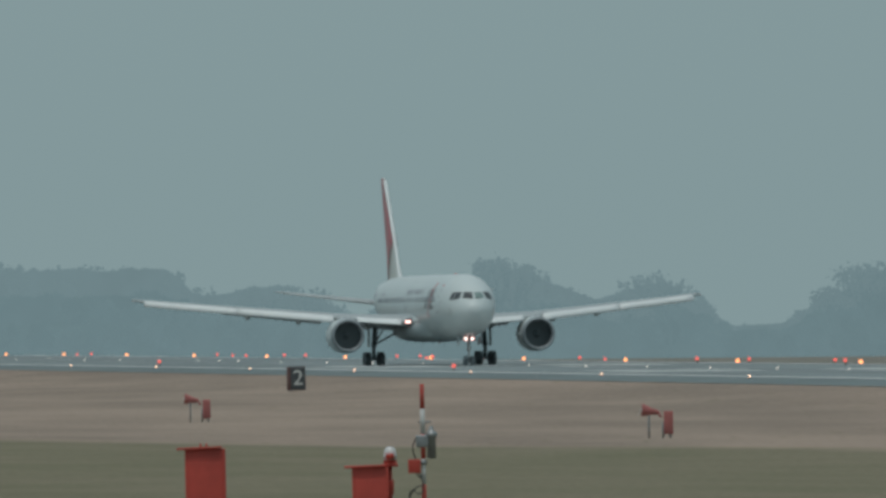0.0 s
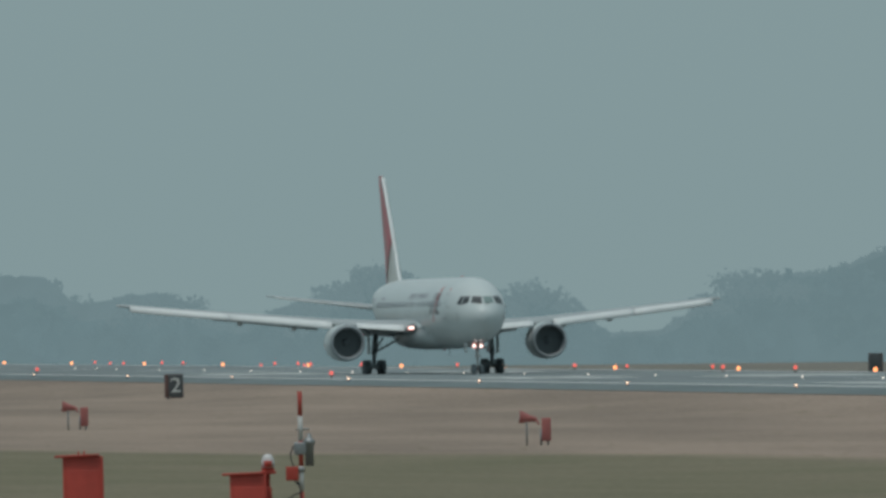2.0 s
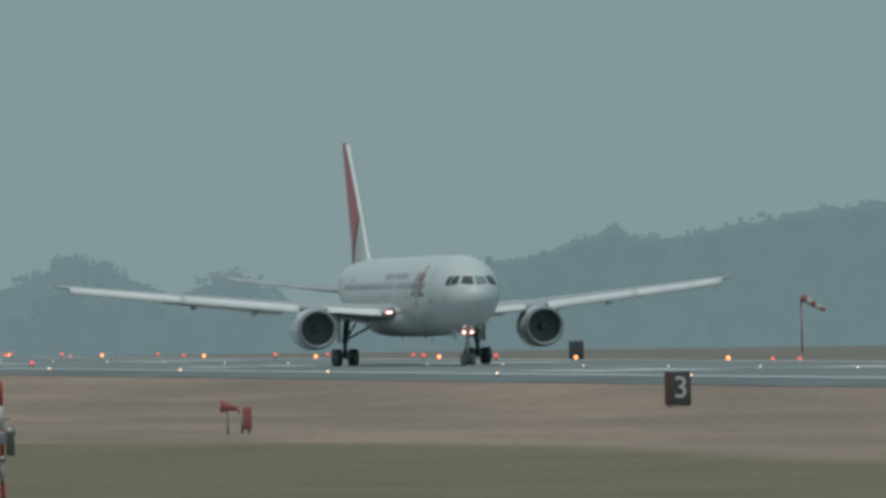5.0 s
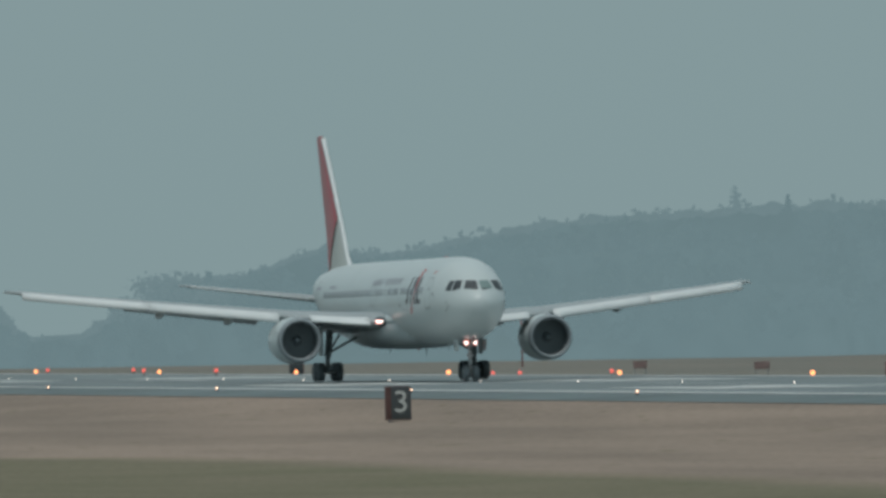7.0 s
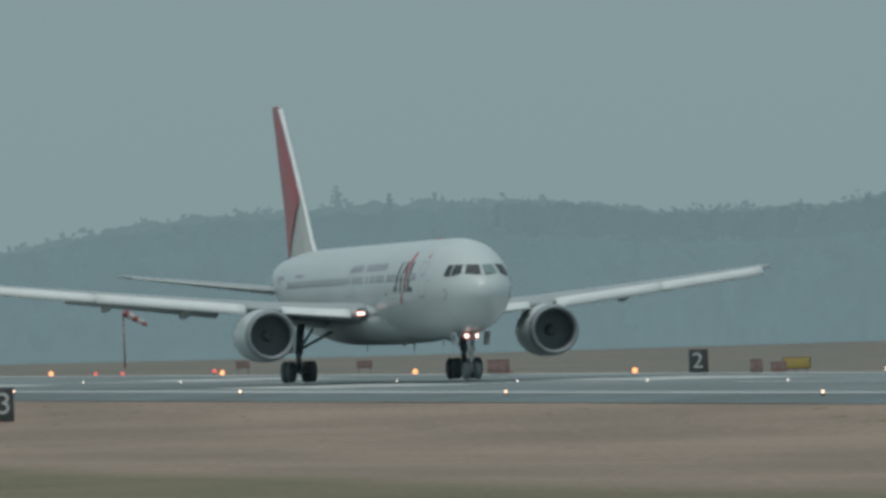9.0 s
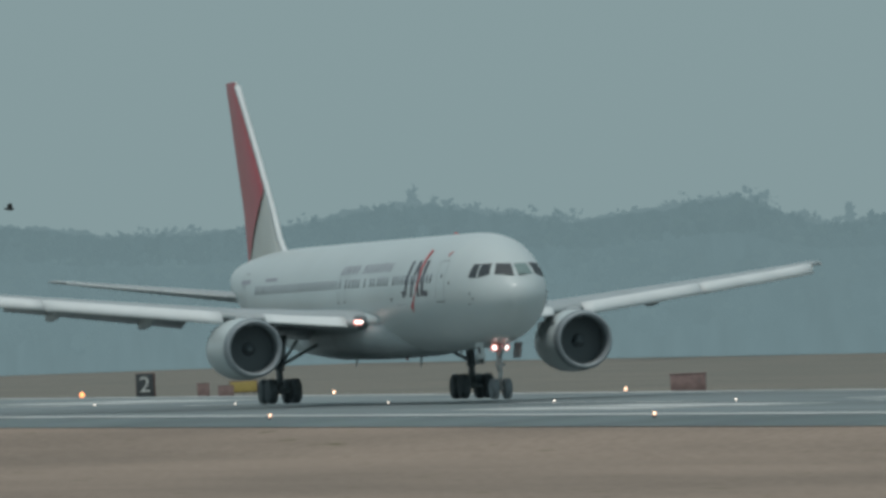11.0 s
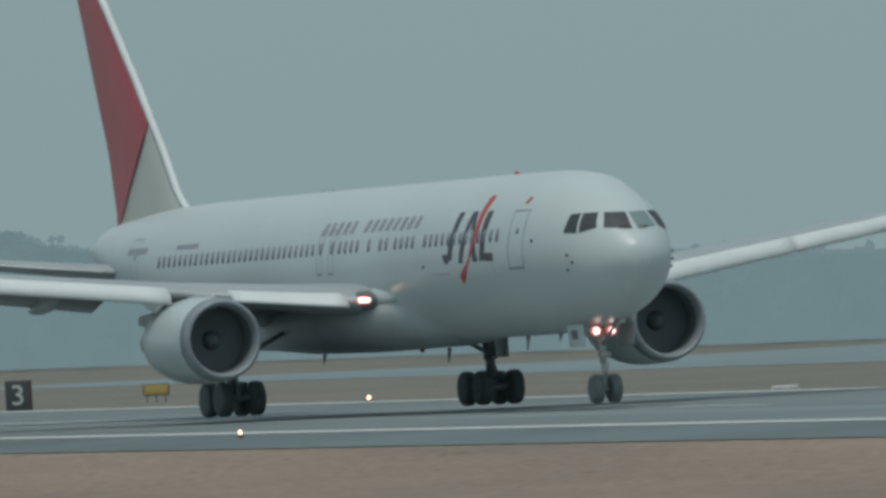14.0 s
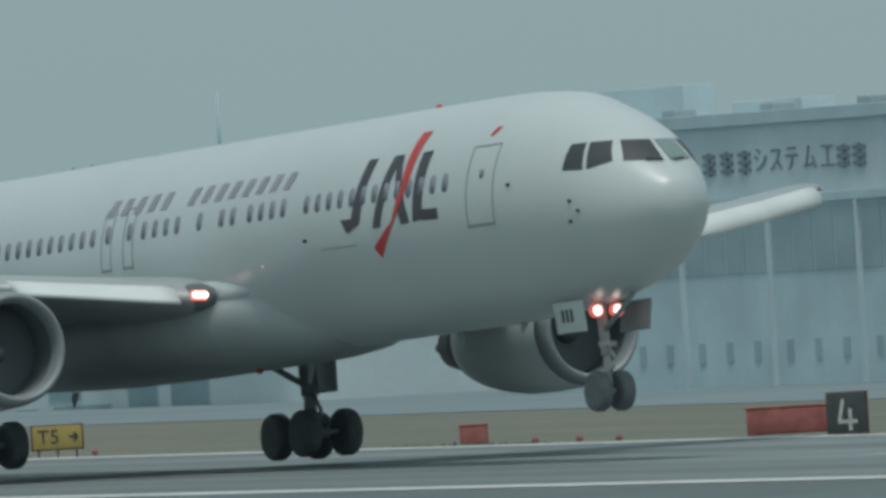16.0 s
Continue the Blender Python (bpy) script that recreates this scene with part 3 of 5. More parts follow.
def build_nose_gear(plane):
    x = 22.76
    dz = -0.14
    bm = bmesh.new()
    cyl(bm, (x, 0, 0.47 + dz), (x - .08, 0, 1.5), 0.085)
    cyl(bm, (x - .06, 0, 1.15), (x - .2, 0, 2.6), 0.125)
    cyl(bm, (x, -.42, 0.47 + dz), (x, .42, 0.47 + dz), 0.06)
    cyl(bm, (x + .12, 0, 0.75), (x + .36, 0, 1.05), 0.035)
    cyl(bm, (x + .36, 0, 1.05), (x + .05, 0, 1.4), 0.035)
    cyl(bm, (x + .02, -.22, 1.42), (x + .02, .22, 1.42), 0.07)
    gear = part("nose_gear", bm, M_STRUTW, plane, "pale grey nose landing gear")
    bm = bmesh.new()
    cyl(bm, (x - .12, 0, 1.7), (x + 1.35, 0, 2.5), 0.06)
    part("drag_brace", bm, M_STRUT, gear)
    for dy in (-0.3, 0.3):
        build_wheel(gear, x, dy, 0.47 + dz, 0.47, 0.34, 24)
    for dy in (-0.27, 0.27):
        bm = bmesh.new()
        cyl(bm, (x - .02, dy, 2.2), (x + .12, dy, 2.2), 0.16, 0.17)
        can = part("taxi_light", bm, M_LAMPGLOW, gear, "round taxi light on the nose gear")
        bm = bmesh.new()
        ball(bm, (x + .13, dy, 2.2), 0.115, 0.4, 1, 1)
        part("lamp", bm, M_LAMP, can, "lit taxi lamp")
    for side in (-1, 1):
        bm = bmesh.new()
        box(bm, x - .1, side * .62, 2.16, 1.35, 0.045, 0.72, 0.02, m=pose(0, 0, 0, side * -7, 0, 0))
        door = part("nose_gear_door", bm, M_WHITE if side < 0 else M_UNDER, gear, "white nose gear door with a fleet number" if side < 0 else "grey nose gear door")
        if side < 0:
            for k in range(3):
                bm = bmesh.new()
                box(bm, x - .38 + .2 * k, side * .645, 2.2, 0.1, 0.02, 0.3, 0.0, m=pose(0, 0, 0, 7, 0, 0))
                part("number_bar", bm, M_LOGO, door, smooth=False)


def build_airliner():
    plane = empty("airliner")
    tagged(plane, "white twin-engine airliner with a red tail rolling along the runway", "airplane")
    n = 56
    xs = list(np.linspace(-26.3, -8, 30)) + list(np.linspace(-6, 17, 14)) + list(np.linspace(17.8, 26.3, 40)) + [26.4, 26.48, 26.55, 26.6, 26.64]
    rings = []
    for x in xs:
        w, t, b = section(x)
        c, h = (t + b) / 2, (t - b) / 2
        rings.append([(x, w * math.cos(a), c + h * math.sin(a)) for a in [2 * math.pi * k / n for k in range(n)]])
    body = part("fuselage", loft(bmesh.new(), rings), M_WHITE, plane, "glossy white fuselage")
    # greyer than the body, to hold the shade under the belly
    # wing root fairing under the belly
    bm = bmesh.new()
    rings = []
    for x, w, d in ((12.6, 0.8, 2.4), (11.2, 1.6, 2.17), (9.8, 2.3, 2.04), (8, 2.8, 1.97), (2, 2.9, 1.93), (-2, 2.85, 1.97), (-5, 2.4, 2.1), (-8, 1.3, 2.35)):
        rings.append([(x, w * math.copysign(abs(math.cos(a)) ** .75, math.cos(a)), 3.1 + (3.1 - d if math.sin(a) < 0 else .9) * math.copysign(abs(math.sin(a)) ** .8, math.sin(a))) for a in [2 * math.pi * k / 28 for k in range(28)]])
    part("wing_root_fairing", loft(bm, rings), M_BELLY, plane, "belly fairing greyed by painted shade")
    for side in (-1, 1):
        build_wing(plane, side)
        build_engine(plane, side)
        build_main_gear(plane, side)
    build_nose_gear(plane)
    # fin: silver grey with a red curved field at the rear
    bm = bmesh.new()
    rings = []
    FIN = [(6.6, -15.6, 8.8, 0.07), (7.2, -16.2, 8.0, 0.085), (7.5, -16.9, 7.35, 0.095), (8.0, -17.6, 6.8, 0.1), (9.5, -18.9, 5.9, 0.1), (12.0, -21.4, 4.6, 0.1), (14.5, -24.1, 3.05, 0.1), (15.6, -25.3, 2.4, 0.09), (15.78, -25.7, 1.95, 0.07)]
    for z, le, ch, th in FIN:
        ring = []
        for a, u in aerofoil(ch, th):
            ring.append((le - a, u - 0.02 * 4 * (a / ch) * (1 - a / ch) * ch, z))
        rings.append(ring)
    fin = part("fin", loft(bm, rings), M_GREYTAIL, plane, "silver-grey tail fin with a red field")

    bm = bmesh.new()
    rings = [[(le - .22, -.17, z), (le - .06, -.1, z), (le + .03, 0, z), (le - .06, .1, z), (le - .22, .17, z)] for z, le, ch, th in FIN[1:-1]]
    part("leading_edge", loft(bm, rings), M_ALU, fin, "bright leading edge of the fin")

    def fin_at(z):
        zs = [q[0] for q in FIN]
        return [float(np.interp(z, zs, [q[k] for q in FIN])) for k in (1, 2, 3)]

    for side in (-1, 1):
        bm = bmesh.new()
        g = []
        for i in range(25):
            z = 6.75 + (15.76 - 6.75) * i / 24
            le, ch, th = fin_at(z)
            u = (z - 6.75) / 9.0
            # the red field's forward edge bows out to the leading edge half way up
            if z < 10.4:
                front = 0.985 - 0.955 * ((z - 6.75) / 3.65) ** 1.15
            else:
                front = 0.03
            row = []
            for j in range(13):
                s = front + (0.99 - front) * j / 12
                t5 = th * 5 * (0.2969 * math.sqrt(s) - 0.126 * s - 0.3516 * s**2 + 0.2843 * s**3 - 0.1015 * s**4)
                row.append(bm.verts.new((le - s * ch, side * (t5 * ch + 0.02), z)))
            g.append(row)
        for i in range(24):
            for j in range(12):
                bm.faces.new((g[i][j], g[i + 1][j], g[i + 1][j + 1], g[i][j + 1]))
        part("red_field", bm, M_RED, fin, "red paint on the fin")
    for side in (-1, 1):
        rows = [(0.6, -18.4, 6.3, 5.05, 0.09), (2.0, -19.5, 5.6, 5.25, 0.09), (8.9, -25.4, 2.1, 6.22, 0.085), (9.3, -25.9, 1.5, 6.28, 0.08)]
        tp = part("tailplane", loft(bmesh.new(), wing_rows(rows, side)), M_WING, plane, "grey horizontal tailplane")
        shade_underside(tp, M_UNDER, -0.3)
        bm = bmesh.new()
        rg = []
        for y in np.linspace(2.2, 8.8, 4):
            le = float(np.interp(y, [2, 8.9], [-19.5, -25.4]))
            z = float(np.interp(y, [2, 8.9], [5.25, 6.22]))
            rg.append([(le - .25, side * y, z + .1), (le + .03, side * y, z + .02), (le + .03, side * y, z - .02), (le - .25, side * y, z - .08)])
        part("leading_edge", loft(bm, rg), M_ALU, tp)
    # cabin windows
    runs = [(-13.15, 2.48, 29), (5.1, 6.8, 4), (7.93, 7.93, 1), (9.04, 9.6, 2), (10.46, 12.11, 4), (13.26, 14.91, 4), (15.47, 19.85, 9)]
    for side in (-1, 1):
        for x0, x1, k in runs:
            for x in np.linspace(x0, x1, k):
                part("cabin_window", window_patch(bmesh.new(), float(x), 5.46, 0.24, 0.42, side), M_CABIN, body)
        for x, z, w, h in ((21.35, 5.27, 1.13, 1.9), (-16.2, 5.4, 1.0, 1.85), (3.21, 5.32, 0.52, 1.5), (4.32, 5.32, 0.52, 1.5)):
            bm = bmesh.new()
            e = 0.035
            for q in (((x - w / 2, z - h / 2), (x + w / 2, z - h / 2), (x + w / 2, z - h / 2 + e * 2), (x - w / 2, z - h / 2 + e * 2)),
                      ((x - w / 2, z + h / 2 - e), (x + w / 2, z + h / 2 - e), (x + w / 2, z + h / 2), (x - w / 2, z + h / 2)),
                      ((x - w / 2, z - h / 2), (x - w / 2 + e, z - h / 2), (x - w / 2 + e, z + h / 2), (x - w / 2, z + h / 2)),
                      ((x + w / 2 - e, z - h / 2), (x + w / 2, z - h / 2), (x + w / 2, z + h / 2), (x + w / 2 - e, z + h / 2))):
                patch(bm, q, 3, 8, side, 0.01)
            door = part("cabin_door", bm, M_SEAM, body, "white cabin door with a grey outline")
            part("door_window", window_patch(bmesh.new(), x + .05, z + (.28 if w > .6 else .16), 0.15 if w > .6 else 0.24, 0.2 if w > .6 else 0.42, side), M_CABIN, door)
        bm = bmesh.new()
        ball(bm, skin(10.9, 4.15, side, -0.01), 0.03, 1, 1, 1, 8)
        part("turnoff_light", bm, M_TURNOFF, body, "small lit turnoff light")
        # probes and vents near the nose
        for x, z in ((24.56, 4.66), (24.77, 4.42), (24.51, 4.19), (13.2, 4.6), (22.5, 5.2)):
            bm = bmesh.new()
            p = skin(x, z, side, 0.03)
            ball(bm, p, 0.045, 1.6, 0.8, 1, 8)
            part("probe", bm, M_LOGO, body)
    # cockpit windows
    for side in (-1, 1):
        for q in (((24.24, 5.38), (24.8, 5.35), (24.57, 5.98), (24.2, 5.97)), ((24.9, 5.34), (25.38, 5.49), (25.03, 5.98), (24.64, 5.98))):
            part("cockpit_window", patch(bmesh.new(), q, 6, 6, side, 0.015), M_GLASS, body, "dark cockpit side window")
        place = lambda y, z: nose_skin(y, z, 0.02)
        part("windscreen", patch(bmesh.new(), ((side * .9, 5.48), (side * .1, 5.45), (side * .06, 5.96), (side * .7, 5.98)), 10, 6, place=place), M_GLASS if side < 0 else M_SCREENSKY, body, "dark front windscreen" if side < 0 else "front windscreen with pale sky reflection in its colour")
        bm = bmesh.new()
        cyl(bm, nose_skin(side * .12, 5.42, .05), nose_skin(side * .5, 5.46, .06), 0.02, n=6)
        part("wiper", bm, M_CABLE, body)
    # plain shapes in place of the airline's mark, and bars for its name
    for side in (-1, 1):
        for q in (((15.42, 4.66), (15.88, 4.8), (16.3, 6.3), (15.86, 6.3)), ((16.5, 4.64), (16.86, 4.65), (17.5, 6.29), (17.1, 6.29)),
                  ((17.84, 4.64), (18.26, 4.65), (17.56, 6.29), (17.3, 6.29)), ((18.42, 4.66), (18.84, 4.68), (18.92, 6.28), (18.46, 6.27))):
            part("logo_bar", patch(bmesh.new(), q, 3, 12, side, 0.01), M_LOGO, body, "slanted dark grey logo shape")
        part("logo_foot", patch(bmesh.new(), ((18.84, 4.66), (19.54, 4.64), (19.55, 4.9), (18.84, 4.92)), 3, 4, side, 0.01), M_LOGO, body)
        part("logo_foot", patch(bmesh.new(), ((15.25, 4.62), (15.5, 4.66), (15.52, 4.95), (14.97, 4.95)), 3, 4, side, 0.01), M_LOGO, body)
        for q in (((16.42, 4.2), (16.66, 3.94), (17.7, 4.9), (17.42, 4.75)), ((17.42, 4.75), (17.7, 4.9), (18.16, 5.6), (17.86, 5.55)), ((17.86, 5.55), (18.16, 5.6), (18.3, 6.77), (17.85, 6.77))):
            part("logo_slash", patch(bmesh.new(), q, 3, 10, side, 0.016), M_SLASH, body, "red slanting logo stroke")
        for k in range(14):
            if k == 5:
                continue
            x = 2.98 + 0.685 * k
            part("title_bar", patch(bmesh.new(), ((x, 5.9), (x + .34, 5.9), (x + .5, 6.3), (x + .16, 6.3)), 2, 4, side, 0.01), M_TITLE, body, "slanted grey bar of the airline's title")
        part("panel_seam", patch(bmesh.new(), ((13.9, 4.32), (15.6, 4.3), (15.6, 4.33), (13.9, 4.35)), 4, 1, side, 0.008), M_SEAM, body)
        for x0, x1, z0, z1 in ((-17.2, -14.9, 5.8, 6.0), (-11.6, -9.4, 5.85, 6.0)):
            part("registration_bar", patch(bmesh.new(), ((x0, z0), (x1, z0), (x1 + .08, z1), (x0 + .08, z1)), 4, 2, side, 0.01), M_TITLE, body)
        part("flag_mark", patch(bmesh.new(), ((21.2, 6.42), (21.38, 6.42), (21.55, 6.62), (21.34, 6.62)), 2, 2, side, 0.01), M_SLASH, body, "small red mark above the door")
    for x, up in ((15.6, 1), (6.0, -1)):
        w, t, b = section(x)
        bm = bmesh.new()
        ball(bm, (x, 0, t if up > 0 else 1.93), 0.095, 1.3, 0.9, 1)
        part("beacon", bm, M_BEACON, body, "red anti-collision beacon")
    for x, z, h in ((16.0, 2.18, -0.45), (8.6, 1.95, -0.5), (19.0, 2.2, -0.25), (-3.5, 2.0, -0.35), (-1.8, 7.46, 0.07), (-2.8, 7.46, 0.07)):
        bm = bmesh.new()
        vs = [bm.verts.new(q) for q in ((x - .2, 0, z), (x + .22, 0, z), (x - .04, 0, z + h), (x - .2, 0, z + h))]
        bm.faces.new(vs)
        bmesh.ops.solidify(bm, geom=bm.faces[:], thickness=0.04)
        part("blade_antenna", bm, M_BELLY, body, smooth=False)
    return plane


AIRLINER = build_airliner()

# ---- runway lights ----
LIGHT_SINK = 0.2


def edge_light(x, y, glowing, group, label, size=0.13):
    lamp = empty("runway_light", pose(x, y, land(x, y) - LIGHT_SINK))
    tagged(lamp, label, "runway light", group)
    bm = bmesh.new()
    cyl(bm, (0, 0, -0.1), (0, 0, 0.05), 0.16, 0.13, 12)
    cyl(bm, (0, 0, 0.05), (0, 0, 0.2), 0.05, 0.05, 8)
    cyl(bm, (0, 0, 0.2), (0, 0, 0.28), 0.08, 0.11, 12)
    part("stem", bm, M_FITTING, lamp, "dull metal stem")
    bm = bmesh.new()
    ball(bm, (0, 0, 0.36), size, 0.9, 0.9, 1.0, 10)
    part("globe", bm, glowing, lamp, "lit glass globe")
    return lamp


NEAR_X, NEAR_Y = -825.9, 145.8
proto = edge_light(NEAR_X, NEAR_Y, M_EDGE, "near edge lights", "lit runway edge light on a short metal stem", 0.065)
for k in range(-11, 11):
    if k != 0:
        copy_thing(proto, pose(NEAR_X + 59.76 * k, NEAR_Y, land(NEAR_X + 59.76 * k, NEAR_Y) - LIGHT_SINK))
proto = edge_light(-1185.0, FAR_EDGE + 1.1, M_AMBER, "far edge lights", "amber runway edge light on a short metal stem", 0.17)
for k in range(-9, 15):
    x = -1185.0 + 59.76 * k
    if k == 0:
        continue
    if k < 7:
        copy_thing(proto, pose(x, FAR_EDGE + 1.1, land(x, FAR_EDGE + 1.1) - LIGHT_SINK))
    elif k == 7:
        proto2 = edge_light(x, FAR_EDGE + 1.1, M_EDGE, "far edge lights", "lit runway edge light beyond the runway", 0.09)
    else:
        copy_thing(proto2, pose(x, FAR_EDGE + 1.1, land(x, FAR_EDGE + 1.1) - LIGHT_SINK))
rng = random.Random(4)
proto = edge_light(-1460.0, 214, M_REDLAMP, "red lights", "small red airfield light in the grass", 0.16)
for k in range(34):
    x, y = -1900 + 27 * k + rng.uniform(-9, 9), rng.choice((150.5, 188, 205, 216, 224)) + rng.uniform(-2, 2)
    copy_thing(proto, pose(x, y, land(x, y)))
proto = edge_light(-1330.0, CENTRE, glow("centre_light_white", (1.0, 0.86, 0.75), 1.6), "centre lights", "small white runway centre light", 0.05)
for k in range(40):
    x = -1713 + 30 * k
    m = pose(x, CENTRE + 0.9, land(x, CENTRE) - 0.31)
    copy_thing(proto, m)


# ---- distance signs ----
def text_mesh(body, size, mat, name, parent, m):
    cu = bpy.data.curves.new(name, "FONT")
    cu.body, cu.size, cu.extrude = body, size, 0.012
    cu.align_x, cu.align_y = "CENTER", "CENTER"
    tmp = bpy.data.objects.new(name, cu)
    me = bpy.data.meshes.new_from_object(tmp)
    bpy.data.objects.remove(tmp)
    me.materials.clear()
    me.materials.append(mat)
    ob = new(name, me)
    ob.parent = parent
    ob.matrix_basis = m
    return ob


def distance_sign(x, y, digit, w, h, turn, label, deep=0.9):
    """A box sign on the grass, its numbered face towards +x of its own space."""
    s = empty("distance_sign", pose(x, y, land(x, y) - 0.1, 0, 0, turn))
    tagged(s, label, "airfield sign", "distance signs")
    bm = bmesh.new()
    box(bm, 0, 0, h / 2 + 0.14, deep, w, h, 0.03)
    part("cabinet", bm, M_RUST, s, "weathered brown sides")
    bm = bmesh.new()
    box(bm, deep / 2 + 0.01, 0, h / 2 + 0.14, 0.03, w - 0.06, h - 0.06, 0.01)
    face = part("face", bm, M_BLACK, s, "black sign face")
    bm = bmesh.new()
    box(bm, -deep / 2 - 0.01, 0, h / 2 + 0.14, 0.03, w - 0.06, h - 0.06, 0.01)
    part("face", bm, M_BLACK, s)
    if digit == "4":
        # the brush-painted numeral has an open top
        u = h / 1.75
        for p, q, wd in (((-0.12, 0.58), (-0.3, -0.32), 0.13), ((-0.34, -0.3), (0.42, -0.3), 0.15), ((0.14, 0.2), (0.14, -0.66), 0.13)):
            bm = bmesh.new()
            d = Vector(q) - Vector(p)
            mid = (Vector(p) + Vector(q)) / 2
            box(bm, 0, 0, 0, 0.016, d.length * u, wd * u, 0.0, m=Matrix.Translation((deep / 2 + 0.034, mid.x * u, h / 2 + 0.14 + mid.y * u)) @ Matrix.Rotation(math.atan2(d.y, d.x), 4, "X"))
            part("digit_stroke", bm, M_DIGIT, face, smooth=False)
    elif digit:
        text_mesh(digit, h * 0.98, M_DIGIT, "digit", face, Matrix.Translation((deep / 2 + 0.034, 0, h / 2 + 0.14)) @ Matrix(((0, 0, 1, 0), (1, 0, 0, 0), (0, 1, 0, 0), (0, 0, 0, 1))) @ Matrix.Diagonal((1.0, 0.93, 1, 1)))
    for dy in (-w * .38, w * .38):
        for dx in (-0.25, 0.25):
            bm = bmesh.new()
            cyl(bm, (dx, dy, -0.1), (dx, dy, 0.18), 0.05, n=8)
            part("leg", bm, M_GALV, s)
    return s


distance_sign(-1004.7, 133.46, "2", 1.12, 1.62, 8, "black distance sign with a white 2 in the grass")
distance_sign(-704.9, 133.46, "3", 1.08, 1.66, 8, "black distance sign with a white 3 in the grass")
distance_sign(-399.4, 133.3, "4", 1.0, 1.68, 8, "black distance sign with a hand-painted white 4")
distance_sign(-1321.0, 240.7, "", 1.3, 1.75, -18, "dark distance sign beyond the runway", 0.6)
distance_sign(-1005.0, 240.7, "2", 1.3, 1.72, -24, "dark distance sign with a 2 beyond the runway", 0.6)
distance_sign(-706.1, 240.7, "3", 1.3, 1.6, -28, "dark distance sign with a grey 3 beyond the runway", 0.6)
distance_sign(-398.3, 240.3, "4", 1.3, 1.42, -38, "dark distance sign with a peeling 4 beyond the runway", 0.5)


def taxi_sign(x, y, w, h, turn, words, label):
    s = empty("taxiway_sign", pose(x, y, land(x, y) - 0.1, 0, 0, turn))
    tagged(s, label, "airfield sign", "taxiway signs")
    bm = bmesh.new()
    box(bm, 0, 0, 0.45 + h / 2, 0.3, w, h, 0.03)
    part("cabinet", bm, M_RUST, s, "dark red sign housing")
    bm = bmesh.new()
    box(bm, 0.155, 0, 0.45 + h / 2, 0.02, w - .12, h - .1, 0.01)
    face = part("face", bm, M_YELLOW, s, "yellow sign face")
    if words:
        flat = Matrix(((0, 0, 1, 0), (1, 0, 0, 0), (0, 1, 0, 0), (0, 0, 0, 1)))
        text_mesh(words, h * .8, M_BLACK, "letters", face, Matrix.Translation((0.175, -w * .17, 0.45 + h / 2)) @ flat)
        bm = bmesh.new()
        box(bm, 0.175, w * .3, 0.45 + h / 2, 0.016, w * .15, h * .09)
        for sg in (-1, 1):
            box(bm, 0, 0, 0, 0.016, w * .1, h * .09, 0, m=Matrix.Translation((0.175, w * .345, 0.45 + h / 2 + sg * h * .09)) @ Matrix.Rotation(sg * radians(-42), 4, "X"))
        part("arrow", bm, M_BLACK, face, smooth=False)
    for dy in (-w * .36, 0, w * .36):
        bm = bmesh.new()
        cyl(bm, (0, dy, -.1), (0, dy, .5), 0.04, n=8)
        part("leg", bm, M_GALV, s)
    return s


taxi_sign(-452.1, 240.35, 1.85, 0.9, -26, "T5", "yellow taxiway sign with black letters on short legs")
taxi_sign(-741.8, 260.7, 1.4, 0.62, -22, "", "small yellow taxiway sign far over the grass")
taxi_sign(-957.0, 236.0, 1.9, 0.8, -16, "", "yellow taxiway sign far over the grass")


def cabinet_box(x, y, w, d, h, turn, mat, label, leg=0.15, panel=True):
    """A field cabinet with a lid, a door and short legs."""
    s = empty("equipment_cabinet", pose(x, y, land(x, y) - 0.1, 0, 0, turn))
    tagged(s, label, "equipment box", "equipment cabinets")
    bm = bmesh.new()
    box(bm, 0, 0, leg + h / 2, d, w, h, 0.015)
    body = part("body", bm, mat, s)
    bm = bmesh.new()
    box(bm, 0, 0, leg + h + .02, d * 1.08, w * 1.06, .05, 0.012)
    part("lid", bm, mat, s)
    bm = bmesh.new()
    box(bm, d / 2 + .008, 0, leg + h / 2, .02, w * .86, h * .86, 0.008)
    door = part("door", bm, mat, s)
    bm = bmesh.new()
    box(bm, d / 2 + .035, w * .32, leg + h * .55, .03, .03, .12, 0.006)
    part("handle", bm, M_GALV, door)
    for dx in (-.4, .4):
        for dy in (-.4, .4):
            bm = bmesh.new()
            box(bm, dx * d, dy * w, leg / 2 - .05, .06, .06, leg + .1)
            part("leg", bm, M_GALV, s, smooth=False)
    return s


for x, y, w, d, h, turn, lab in ((-395.9, 225.2, 0.9, 0.6, 0.75, -30, "red equipment box at the taxiway edge"), (-409.0, 245.0, 3.6, 0.8, 0.88, -30, "long haze-paled red equipment box in the grass"),
                                 (-757.5, 211.5, 1.9, 0.9, 0.95, -18, "haze-paled red equipment box beyond the runway"), (-870.0, 212.0, 0.75, 0.6, 0.8, -14, "red equipment box beyond the runway"),
                                 (-1048.0, 216.6, 1.0, 0.7, 0.5, -12, "red equipment box on tall legs far down the field"), (-1026.0, 221.0, 1.1, 0.7, 0.5, -12, "red equipment box far down the field"),
                                 (-951.0, 214.0, 1.5, 0.7, 0.95, -12, "pale red equipment box far down the field"), (-905.0, 222.0, 1.0, 0.6, 0.75, -12, "red equipment box far down the field")):
    cabinet_box(x, y, w, d, h, turn, M_HAZERED if x > -500 else M_PALE, lab, 0.75 if h == 0.5 else 0.2)

